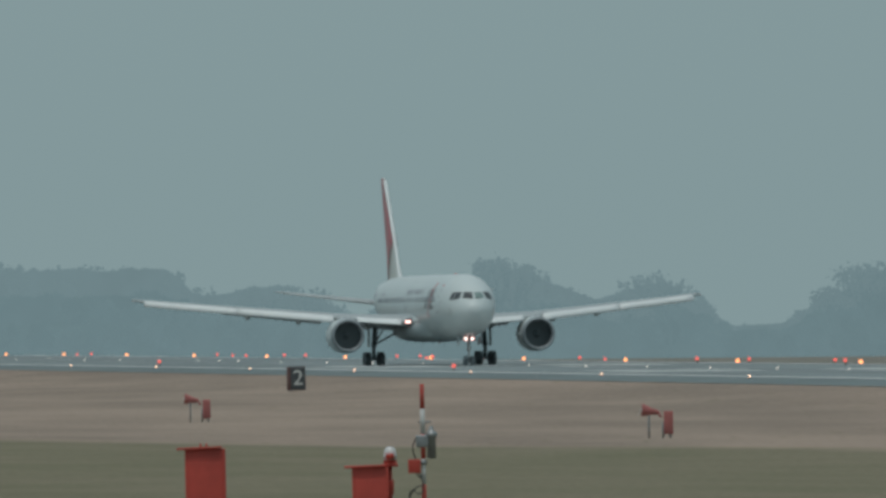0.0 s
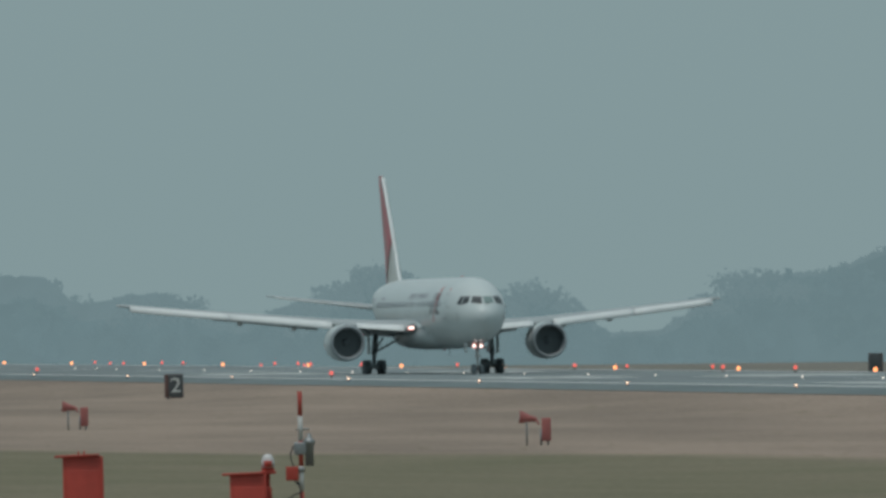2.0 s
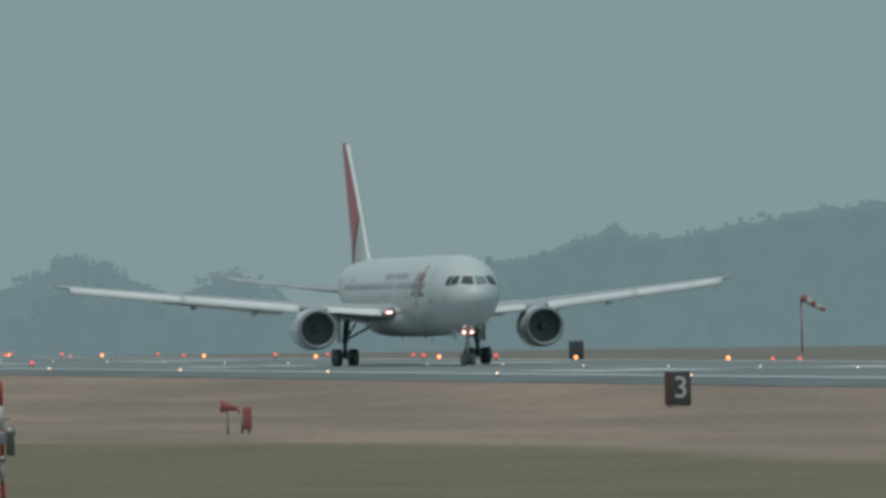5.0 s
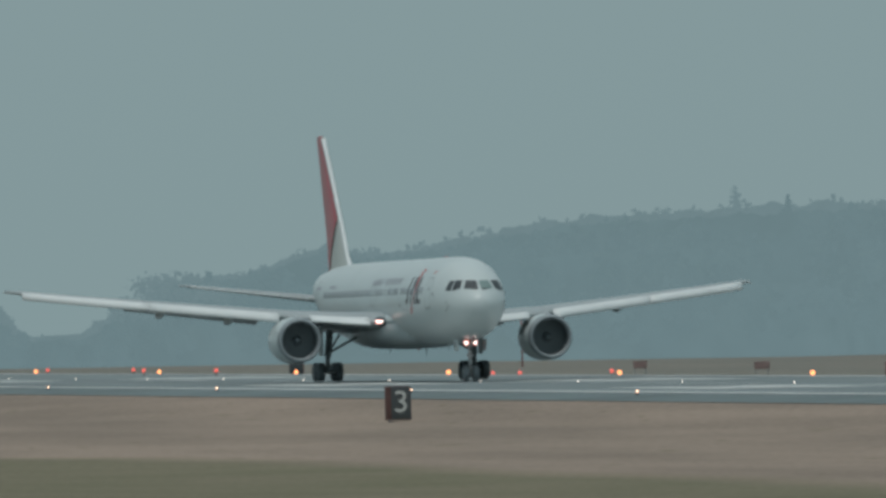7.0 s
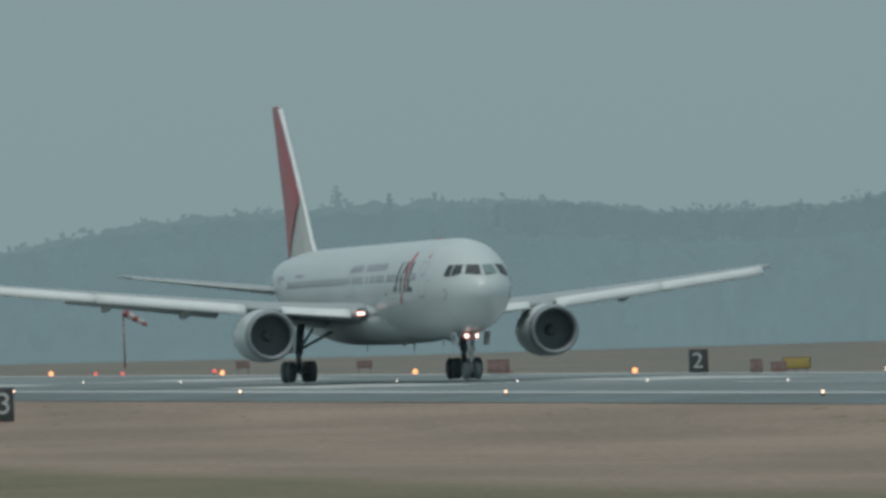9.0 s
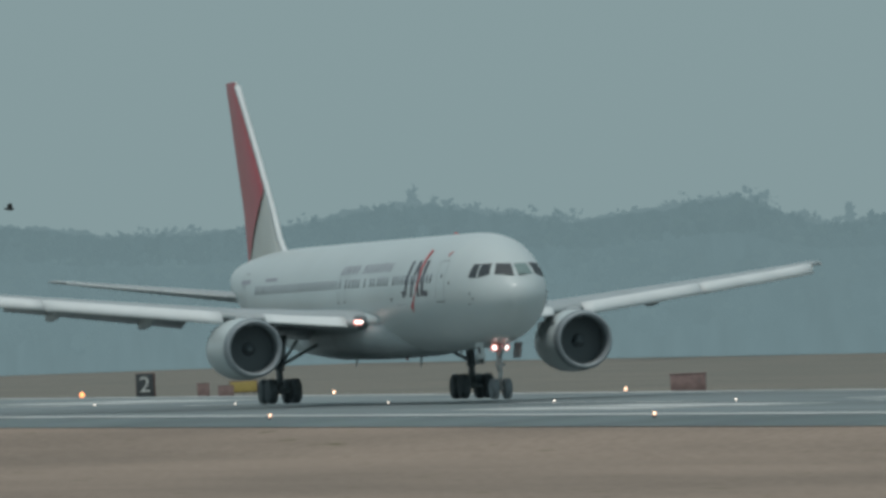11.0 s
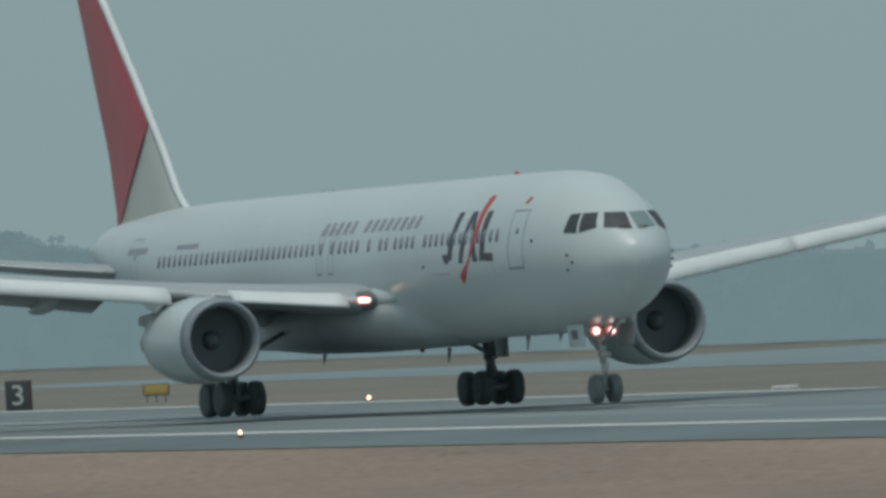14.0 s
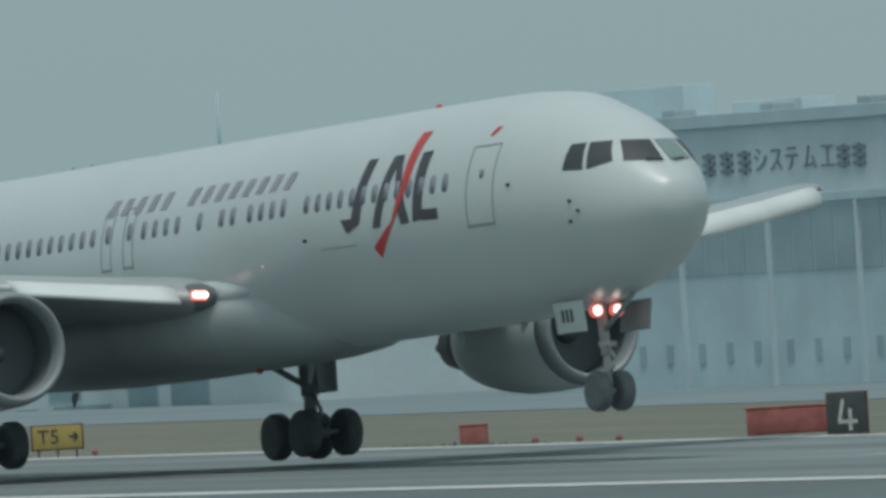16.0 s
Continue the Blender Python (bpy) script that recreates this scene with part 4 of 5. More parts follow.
rng = random.Random(9)
for x, y in ((-386.5, 222), (-383.8, 222), (-390, 227), (-403, 222), (-470, 224), (-430, 230), (-520, 215), (-1000, 226)):
    s = empty("marker_light", pose(x, y, land(x, y) - 0.1))
    tagged(s, "small red taxiway marker on a thin stem", "marker light", "marker lights")
    bm = bmesh.new()
    cyl(bm, (0, 0, 0), (0, 0, .4), .03, n=8)
    part("stem", bm, M_GALV, s)
    bm = bmesh.new()
    cyl(bm, (0, 0, .36), (0, 0, .5), .12, .09, 10)
    part("head", bm, M_HAZERED, s)

bm = bmesh.new()
box(bm, 0, 0, .12, .5, 1.0, .22, .06)
pad = part("marker_board", bm, M_POLEWHITE)
pad.matrix_basis = pose(-508, 203.5, land(-508, 203.5), 0, 0, -20)
tagged(pad, "low white marker board with a red base beside the runway", "marker board")
bm = bmesh.new()
box(bm, 0, 0, .03, .56, 1.06, .06, .01)
part("base", bm, M_HAZERED, pad)


# ---- approach flash units in the grass ----
def flash_unit(x, y):
    s = empty("flash_light_unit", pose(x, y, land(x, y) - 0.04, 0, 0, -8))
    tagged(s, "red horn-shaped flash light with its red control box on posts", "approach light", "flash light units")
    bm = bmesh.new()
    cyl(bm, (0, -.35, 0), (0, -.35, 1.12), .045, n=10)
    post = part("post", bm, M_GALV, s, "thin grey post")
    bm = bmesh.new()
    rings = []
    for t, r in ((0, .3), (.03, .3), (.3, .22), (.55, .14), (.75, .13), (.9, .06)):
        rings.append([(t * -.15, -.62 + t * .85 + 0, 1.3 - t * .12 + 0) for _ in range(1)][0:0] or
                     [(r * math.cos(a) - t * .15, -.66 + t * .9 + .1 * r * math.sin(a), 1.32 - t * .16 + r * math.sin(a)) for a in [2 * math.pi * k / 18 for k in range(18)]])
    horn = part("horn", loft(bm, rings), M_HAZERED, s, "red flared lamp horn")
    bm = bmesh.new()
    cyl(bm, (0, -.67, 1.32), (0, -.69, 1.33), .26, n=18)
    part("lens", bm, M_CLEAR, horn, "pale glass lens")
    bm = bmesh.new()
    cyl(bm, (-.1, .12, 1.18), (-.05, .2, .95), .05, n=8)
    part("bracket", bm, M_HAZERED, s)
    for dy in (.3, .62):
        bm = bmesh.new()
        cyl(bm, (0, dy, 0), (0, dy, .75), .05, n=8)
        part("post", bm, M_GALV, s)
    bm = bmesh.new()
    box(bm, 0, .55, .72, .35, .42, 1.05, .03)
    cab = part("control_box", bm, M_HAZERED, s, "red control box")
    bm = bmesh.new()
    box(bm, .18, .55, .72, .02, .34, .9, .01)
    part("door", bm, M_HAZERED, cab)
    return s


flash_unit(-800.5, 100.74)
flash_unit(-657.2, 103.84)

# ---- the cluster of boxes and the weather mast near the eye ----
def obstruction_cabinet(x, y, z0, w, top, label, light):
    h = top - z0
    s = empty("red_cabinet", pose(x, y, z0, 0, 0, -8))
    tagged(s, label, "equipment cabinet", "red cabinets")
    bm = bmesh.new()
    box(bm, 0, 0, h / 2, .5, w, h, .012)
    part("body", bm, M_ORANGE, s, "red painted sheet steel body")
    bm = bmesh.new()
    box(bm, 0, 0, h + .012, .6, w * 1.12, .03, .008, m=pose(0, 0, 0, 1.2, 0, 0))
    part("lid", bm, M_ORANGE, s, "overhanging red lid")
    bm = bmesh.new()
    box(bm, .258, 0, h * .5, .016, w * .84, h * .9, .006)
    part("door", bm, M_ORANGE, s)
    for dy in ((-.06, .02) if not light else ()):
        bm = bmesh.new()
        cyl(bm, (0, dy, h + .02), (0, dy, h + .075), .012, n=8)
        part("lifting_stud", bm, M_ORANGE, s)
    if light:
        bm = bmesh.new()
        cyl(bm, (0, w * .55, h - 1.2), (0, w * .55, h + .02), .025, n=10)
        box(bm, 0, w * .55, h - .28, .1, .09, .2, .01)
        box(bm, 0, w * .55, h - .5, .12, .1, .1, .01)
        pole = part("lamp_post", bm, M_ORANGE, s, "red conduit beside the cabinet")
        bm = bmesh.new()
        cyl(bm, (0, w * .55, h), (0, w * .55, h + .05), .11, .1, 20)
        cyl(bm, (0, w * .55, h + .05), (0, w * .55, h + .1), .085, .085, 20)
        part("lamp_base", bm, M_ORANGE, pole)
        bm = bmesh.new()
        rr = [[(r * math.cos(a), w * .55 + r * math.sin(a), h + q) for a in [2 * math.pi * k / 20 for k in range(20)]] for q, r in ((.09, .092), (.16, .09), (.22, .08), (.26, .055), (.275, .01))]
        part("lens", loft(bm, rr), M_CLEAR, pole, "frosted glass lamp cover")
        bm = bmesh.new()
        cyl(bm, (0.085, w * .55, h + .1), (0.085, w * .55, h + .18), .055, n=12)
        part("red_core", bm, M_ORANGE, pole)
    return s


Z_NEAR = land(-196.0, 27.0) - 0.12
obstruction_cabinet(-197.6, 24.97, Z_NEAR, .55, 2.6, "tall red equipment cabinet standing in the near grass", False)
obstruction_cabinet(-197.3, 27.2, Z_NEAR, .5, 2.3, "red equipment cabinet with an obstruction lamp in the near grass", True)

mast = empty("weather_mast", pose(-197.0, 27.895, Z_NEAR, 0, 0, -8))
tagged(mast, "slim red and white banded mast with instruments and cables", "mast")
top = 3.42 - Z_NEAR
for k in range(9):
    z1 = top - (0.0 if k == 0 else .335 + .345 * (k - 1))
    z0 = top - (.335 + .345 * k)
    bm = bmesh.new()
    cyl(bm, (0, 0, max(z0, 0)), (0, 0, z1), .031, n=14)
    part("band", bm, M_ORANGE if k % 2 == 0 else M_POLEWHITE, mast, "red painted band" if k % 2 == 0 else "white painted band")
    if z0 < 0:
        break
bm = bmesh.new()
cyl(bm, (0, -.06, top - .52), (0, .12, top - .52), .012, n=8)
part("crossbar", bm, M_GALV, mast, "short grey crossbar")
bm = bmesh.new()
rr = [[(r * math.cos(a), .115 + r * math.sin(a), top + q) for a in [2 * math.pi * k / 18 for k in range(18)]] for q, r in ((-1.02, .06), (-.74, .06), (-.735, .07), (-.69, .085), (-.665, .075), (-.64, .045), (-.62, .03), (-.585, .03), (-.575, .012))]
part("sensor", loft(bm, rr), M_GALV, mast, "grey metal instrument with a domed cap")
bm = bmesh.new()
box(bm, 0, -.01, top - .78, .1, .17, .17, .015)
part("junction_box", bm, M_GALV, mast)
bm = bmesh.new()
box(bm, 0, -.125, top - 1.12, .1, .17, .19, .012)
part("red_box", bm, M_ORANGE, mast, "small red terminal box")
bm = bmesh.new()
cyl(bm, (0, 0, top - 1.1), (0, 0, top - 1.04), .05, n=14)
part("clamp", bm, M_GALV, mast)
for pts in ([(0, -.1, top - .74), (0, -.14, top - .86), (0, -.12, top - .98), (0, -.08, top - 1.06)],
            [(0, -.1, top - 1.22), (.03, -.02, top - 1.32), (.05, -.05, top - 1.5), (.04, -.16, top - 1.45), (.03, -.2, top - 1.6), (.03, -.12, top - 1.75), (.03, -.03, top - 1.7)],
            [(0, -.06, top - 1.22), (.02, .0, top - 1.36), (.03, -.12, top - 1.42), (.03, -.2, top - 1.56), (.03, -.22, top - 1.9)]):
    cu = bpy.data.curves.new("cable", "CURVE")
    cu.dimensions = "3D"
    cu.bevel_depth = .009
    sp = cu.splines.new("BEZIER")
    sp.bezier_points.add(len(pts) - 1)
    for bp, p in zip(sp.bezier_points, pts):
        bp.co = p
        bp.handle_left_type = bp.handle_right_type = "AUTO"
    tmp = bpy.data.objects.new("cable", cu)
    me = bpy.data.meshes.new_from_object(tmp)
    bpy.data.objects.remove(tmp)
    me.materials.clear()
    me.materials.append(M_CABLE)
    cab = new("cable", me)
    cab.parent = mast
bm = bmesh.new()
rng = random.Random(2)
for k in range(9):
    a, b = rng.uniform(-.1, .1), rng.uniform(-.1, .1)
    cyl(bm, (a * .3, b * .3, 0), (a, b, 1.25 + rng.uniform(-.3, .1)), .006, .003, 5)
weed = part("weed", bm, M_BARK)
weed.matrix_basis = pose(-197.2, 27.66, Z_NEAR)
tagged(weed, "thin dry weed stalks beside the mast", "weed")


# ---- woods beyond the field ----
def crown_mesh(rng, h, w, conifer, count):
    """Leaf clumps of one tree: small quads in uneven masses. Returns vertices."""
    cl = []
    lumps = []
    nl = 9
    for k in range(nl):
        if conifer:
            u = k / (nl - 1)
            lumps.append((rng.uniform(-.12, .12) * w, rng.uniform(-.12, .12) * w, h * (.22 + .74 * u), w * (.46 * (1 - u) + .07), h * .12))
        else:
            a = rng.uniform(0, 6.28)
            r = rng.uniform(.1, .36) * w
            z = h * rng.uniform(.4, .86)
            lumps.append((r * math.cos(a), r * math.sin(a), z, w * rng.uniform(.17, .3), h * rng.uniform(.1, .17)))
    for k in range(count):
        lx, ly, lz, lr, lh = lumps[k % nl]
        d = np.array([rng.gauss(0, 1), rng.gauss(0, 1), rng.gauss(0, 1)])
        d = d / np.linalg.norm(d) * rng.uniform(.62, 1.02)
        cl.append((lx + d[0] * lr, ly + d[1] * lr, max(lz + d[2] * lh, h * .08)))
    return cl


def leaf_quads(points, size, rng):
    vs, fs = [], []
    for p in points:
        n = Vector((rng.gauss(0, 1), rng.gauss(0, 1), rng.gauss(.6, 1))).normalized()
        u = n.orthogonal().normalized()
        v = n.cross(u)
        a = rng.uniform(0, 6.28)
        u, v = u * math.cos(a) + v * math.sin(a), v * math.cos(a) - u * math.sin(a)
        s = size * rng.uniform(.6, 1.3)
        k = len(vs)
        c = Vector(p)
        vs += [c + u * s, c + v * s * .7 + u * .2 * s, c - u * s, c - v * s * .7]
        fs.append((k, k + 1, k + 2, k + 3))
    return vs, fs


def bearing_line(a, dist):
    return -dist * math.cos(a), dist * math.sin(a)


# bearing (radians from the runway's far end) and height of the tree tops over the eye, per kilometre of distance
SKYLINE = [(.09, 6.9), (.112, 6.7), (.1175, 6.5), (.1233, 6.5), (.1255, 4.3), (.131, 5.1), (.1364, 2.6), (.1466, 6.2), (.1526, 3.5), (.1575, 4.7), (.162, 1.3), (.1655, 1.4), (.1724, 5.2), (.177, 5.5), (.1832, 7.7), (.1849, 6.6),
           (.1877, 6.8), (.1983, 8.8), (.2164, 9.5), (.2263, 9.2), (.2336, 8.0), (.2452, 8.2), (.2504, 9.3), (.2555, 9.4), (.2647, 7.7), (.2756, 9.1), (.2818, 6.7), (.2961, 7.5), (.3082, 5.6), (.3218, 4.8), (.3264, 6.6), (.3317, 4.6),
           (.3367, 3.9), (.3488, 4.0), (.3499, 3.2), (.366, 2.4), (.38, 1.4), (.4, .2), (.415, -.9), (.4316, -2.1)]
SA, SH = [s[0] for s in SKYLINE], [s[1] for s in SKYLINE]


def woods(name, reach, drop, step, leaf, size, mat, label, a0, a1, seed, count):
    rng = random.Random(seed)
    V, F = [], []
    a = a0
    while a < a1:
        dist = reach(a) * rng.uniform(1.0, 1.05)
        x, y = bearing_line(a, dist)
        g = land(x, y) - .5
        h = EYE[2] + float(np.interp(a, SA, SH)) * dist / 1000 * (1 - drop) * rng.uniform(.955, 1.02) - g
        if h > 2.0:
            conifer = rng.random() < .015
            w = min(h * (.45 if conifer else .62), 10) * rng.uniform(.8, 1.25)
            pts = [(x + p[0], y + p[1], g + p[2]) for p in crown_mesh(rng, h, w, conifer, count)]
            vs, fs = leaf_quads(pts, size, rng)
            k = len(V)
            V += vs
            F += [tuple(i + k for i in f) for f in fs]
        a += step * rng.uniform(.6, 1.4)
    # the dense inner mass behind the leaves
    k0 = len(V)
    steps = int((a1 - a0) / .0004)
    for i in range(steps + 1):
        a = a0 + (a1 - a0) * i / steps
        dist = reach(a) * 1.03
        x, y = bearing_line(a, dist)
        g = land(x, y)
        top = EYE[2] + float(np.interp(a, SA, SH)) * dist / 1000 * (1 - drop) * (.925 + .04 * noise.noise((a * 500, seed, 0)) + .04 * noise.noise((a * 1800, seed, 3)))
        V += [Vector((x, y, g - 6)), Vector((x, y, max(top, g + 1.5)))]
        if i:
            b = k0 + 2 * i
            F.append((b - 2, b, b + 1, b - 1))
    me = bpy.data.meshes.new(name)
    me.from_pydata(V, [], F)
    me.materials.append(mat)
    return tagged(new(name, me), label, "woods", kind="stuff")


def reach_near(a):
    return min(430 / math.sin(a), 2000)


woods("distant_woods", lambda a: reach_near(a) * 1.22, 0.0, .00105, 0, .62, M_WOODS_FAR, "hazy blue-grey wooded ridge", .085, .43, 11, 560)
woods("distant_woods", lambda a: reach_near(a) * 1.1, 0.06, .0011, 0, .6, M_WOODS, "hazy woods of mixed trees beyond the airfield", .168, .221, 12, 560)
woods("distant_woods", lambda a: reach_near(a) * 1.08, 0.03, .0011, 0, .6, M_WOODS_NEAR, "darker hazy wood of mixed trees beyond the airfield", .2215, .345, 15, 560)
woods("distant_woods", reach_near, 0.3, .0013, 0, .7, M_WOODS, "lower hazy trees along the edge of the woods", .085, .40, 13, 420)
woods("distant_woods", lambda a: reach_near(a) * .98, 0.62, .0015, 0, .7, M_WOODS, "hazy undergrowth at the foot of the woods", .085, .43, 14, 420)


def bare_tree(a, dist, h, spread, seed):
    """A leafless spring tree: trunk, forking limbs and a thin crown of twigs."""
    rng = random.Random(seed)
    x, y = bearing_line(a, dist)
    t = empty("tree", pose(x, y, land(x, y) - .4))
    tagged(t, "bare-branched tree, grey in the haze", "tree", "bare trees")
    bm = bmesh.new()
    tips = []

    def grow(p, d, ln, r, depth):
        q = p + d * ln
        cyl(bm, p, q, r, r * .68, 6)
        if depth == 0:
            tips.append(q)
            return
        for _ in range(3 if depth > 1 else 4):
            nd = (d + Vector((rng.uniform(-1, 1), rng.uniform(-1, 1), rng.uniform(-.15, .6))) * spread).normalized()
            grow(q, nd, ln * rng.uniform(.6, .8), r * .62, depth - 1)

    grow(Vector((0, 0, 0)), Vector((0, 0, 1)), h * .3, h * .026, 4)
    # limbs and twigs carry the woods' emitted haze too
    part("trunk", bm, M_WOODS, t, "trunk and limbs greyed by emitted haze")
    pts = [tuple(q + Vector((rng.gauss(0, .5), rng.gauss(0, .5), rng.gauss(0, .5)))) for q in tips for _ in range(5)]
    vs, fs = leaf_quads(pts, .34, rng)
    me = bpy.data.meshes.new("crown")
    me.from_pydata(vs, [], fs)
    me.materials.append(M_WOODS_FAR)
    c = new("crown", me)
    c.parent = t
    return t


for k, (a, h, s) in enumerate(((.1465, 15.5, .62), (.1487, 12.5, .7), (.1578, 13.5, .7), (.1297, 12, .75), (.1330, 10.5, .75), (.1415, 9, .7), (.1545, 9, .7), (.1693, 11, .7), (.1718, 15, .7), (.1745, 14, .65))):
    bare_tree(a, 1900 + 13 * k, h, s, 30 + k)


# ---- buildings beyond the taxiway ----
YB = 400.0


def slab(bm, x0, x1, y0, y1, z0, z1, bevel=0.04):
    return box(bm, (x0 + x1) / 2, (y0 + y1) / 2, (z0 + z1) / 2, x1 - x0, y1 - y0, z1 - z0, bevel)


def building(name, label, m=None):
    b = empty(name, m or Matrix())
    tagged(b, label, "building")
    return b


def pane(parent, x0, x1, z0, z1, y, mat=None, name="window"):
    w = part(name, slab(bmesh.new(), x0 - .12, x1 + .12, y - .06, y + .1, z0 - .12, z1 + .12, 0), M_WALL, parent, smooth=False)
    part("glass", slab(bmesh.new(), x0, x1, y - .09, y + .05, z0, z1, 0), mat or M_WINDOW, w, "dark window glass", smooth=False)
    return w


# long hall with a red curved roof and an arched gable front
hall = building("aircraft_hall", "pale hall with a red curved roof and an arched gable front", pose(-2.3, 0, 0.1))
part("wall", slab(bmesh.new(), -822, -782.5, YB, YB + 30, -5, 1.5), M_WALLW, hall, "white long wall")
bm = bmesh.new()
rings = []
for x in np.linspace(-822.5, -782, 3):
    ring = [(x, YB - .8 + 31.6 * k / 14, 1.5 + 3.4 * math.sin(math.pi * (.08 + .92 * k / 14) * .92) ** .8) for k in range(15)]
    rings.append(ring + [(x, YB + 30.8, 1.2), (x, YB - .8, 1.2)])
part("roof", loft(bm, rings), M_ROOFRED, hall, "red metal roof", smooth=False)
part("fascia", slab(bmesh.new(), -822.6, -781.8, YB - .9, YB - .6, .6, 1.7), M_TOWER, hall)
for k, x in enumerate(np.linspace(-818, -785.5, 9)):
    pane(hall, x, x + 1.9, -2.4, -1.2, YB)
bm = bmesh.new()
n = 24
xs = np.linspace(-851.5, -823, n)
front = [(x, YB - 1, 1.3 + 3.1 * math.sin(math.pi * k / (n - 1)) ** .7) for k, x in enumerate(xs)]
loft(bm, [[(x, y + dy, z) for x, y, z in front] + [(-823, YB - 1 + dy, -5), (-851.5, YB - 1 + dy, -5)] for dy in (0, 3)])
arch = part("gable_front", bm, M_WALL, hall, "pale arched gable front", smooth=False)
bm = bmesh.new()
sh = [(x, YB - 1.15, .95 + 3.0 * math.sin(math.pi * k / (n - 1)) ** .7) for k, x in enumerate(np.linspace(-850, -824.5, n))]
loft(bm, [[(x, y + dy, z) for x, y, z in sh] + [(x, y + dy, 1.0 - 1.3 * math.sin(math.pi * k / (n - 1)) ** .8) for k, (x, y, z) in list(enumerate(sh))[::-1]] for dy in (0, .2)])
part("arch_glazing", bm, M_DOOR, arch, "blue-grey arched glazing", smooth=False)
part("hall_door", slab(bmesh.new(), -847, -829, YB - 1.2, YB - .9, -4.5, -.6), M_DOOR, hall, "wide blue-grey hall door", smooth=False)
for x in np.linspace(-843, -832, 5):
    part("door_rib", slab(bmesh.new(), x, x + .18, YB - 1.26, YB - 1.2, -4.5, -.7, 0), M_WALL, hall, smooth=False)

# white office block and the tower on it
office = building("office_block", "white office block with square windows and a grey tower")
part("wall", slab(bmesh.new(), -768, -722, YB, YB + 24, -5, 6.5), M_WALLW, office, "white rendered wall", smooth=False)
part("parapet", slab(bmesh.new(), -768.3, -735, YB - .3, YB + 24, 6.5, 7.4), M_TOWER, office, "grey parapet", smooth=False)
for x0, x1, z0, z1 in ((-755.8, -752.6, 2.9, 5.1), (-748.8, -745.5, 2.9, 5.1), (-755.3, -740.8, -1.5, 1.0), (-753.0, -749, -2.9, -2.3), (-757.2, -754.7, -4.8, -3.3), (-752.5, -745.5, -4.8, -3.2), (-743.2, -739.7, -4.6, -1.9), (-738.0, -733.5, -4.6, -1.7), (-741, -739.8, 3.0, 4.6), (-735.8, -734.0, 3.2, 5.2)):
    pane(office, x0, x1, z0, z1, YB)
part("tower", slab(bmesh.new(), -743, -722, YB - 1.5, YB + 14, 5.8, 10.6), M_WALL, office, "grey tower storey", smooth=False)
part("tower_glazing", slab(bmesh.new(), -743.2, -722, YB - 1.7, YB - 1.4, 6.9, 9.0), M_TOWER, office, "dark tower windows", smooth=False)
part("tower_rib", slab(bmesh.new(), -733.2, -732.8, YB - 1.8, YB - 1.6, 6.9, 9.0, 0), M_WALL, office, smooth=False)
part("balcony", slab(bmesh.new(), -744.5, -722, YB - 2.3, YB, 5.2, 5.9), M_TOWER, office, "grey balcony", smooth=False)
# antenna takes the pale door colour, as if greyed by haze
bm = bmesh.new()
cyl(bm, (-736, YB + 3, 10.5), (-736, YB + 3, 14.4), .12, .06, 8)
part("antenna", bm, M_DOOR, office)

# large hangar with lettering reduced to bars
hangar = building("hangar", "large pale hangar with tall sliding doors and a glazed band")
part("wall", slab(bmesh.new(), -694, -596, YB - 3, YB + 40, -5, 10.6), M_WALL, hangar, "pale clad upper wall", smooth=False)
part("parapet", slab(bmesh.new(), -694.3, -596, YB - 3.3, YB + 40, 10.2, 10.9), M_DOOR, hangar, smooth=False)
part("lintel", slab(bmesh.new(), -694, -596, YB - 3.5, YB - 3.05, 5.9, 6.4), M_DOOR, hangar, smooth=False)
for x in np.arange(-692, -597, 9.2):
    door = part("hangar_door", slab(bmesh.new(), x, x + 9.0, YB - 3.3, YB - 3.02, -4.6, 5.9), M_DOOR, hangar, "tall blue-grey sliding door", smooth=False)
    for k in range(4):
        part("door_pane", slab(bmesh.new(), x + .3 + 2.15 * k, x + 2.25 + 2.15 * k, YB - 3.36, YB - 3.28, 2.3, 5.7, 0), M_BAND, door, "dark glazing", smooth=False)
    part("door_rib", slab(bmesh.new(), x - .2, x + .12, YB - 3.5, YB - 3.3, -4.6, 5.9, 0), M_WALL, door, smooth=False)
    for k in range(3):
        part("small_window", slab(bmesh.new(), x + 1.2 + 2.9 * k, x + 1.8 + 2.9 * k, YB - 3.38, YB - 3.28, -2.4, -1.3, 0), M_BAND, door, smooth=False)
# the characters that can be read, and plain bars for those that cannot
for ch, x in zip("システム工", (-665.35, -663.73, -662.12, -660.28, -658.44)):
    text_mesh(ch, 1.55, M_BARS, "lettering", hangar, Matrix.Translation((x, YB - 3.06, 8.2)) @ Matrix.Rotation(radians(90), 4, "X"))
for x in (-670.7, -668.85, -667.0, -656.8, -655.2):
    for dz in (0, .42, .84):
        part("lettering_bar", slab(bmesh.new(), x - .6, x + .6, YB - 3.12, YB - 2.98, 7.7 + dz, 7.92 + dz, 0), M_BARS, hangar, smooth=False)
    part("lettering_bar", slab(bmesh.new(), x - .12, x + .12, YB - 3.125, YB - 2.98, 7.6, 8.85, 0), M_BARS, hangar, smooth=False)
for x0, x1, z in ((-694.6, -685.0, 12.75), (-679.8, -672.4, 11.6), (-648, -638, 12.3)):
    part("roof_unit", slab(bmesh.new(), x0, x1, YB + 4, YB + 6, 10.5, z), M_WALL, hangar, "pale rooftop plant room", smooth=False)
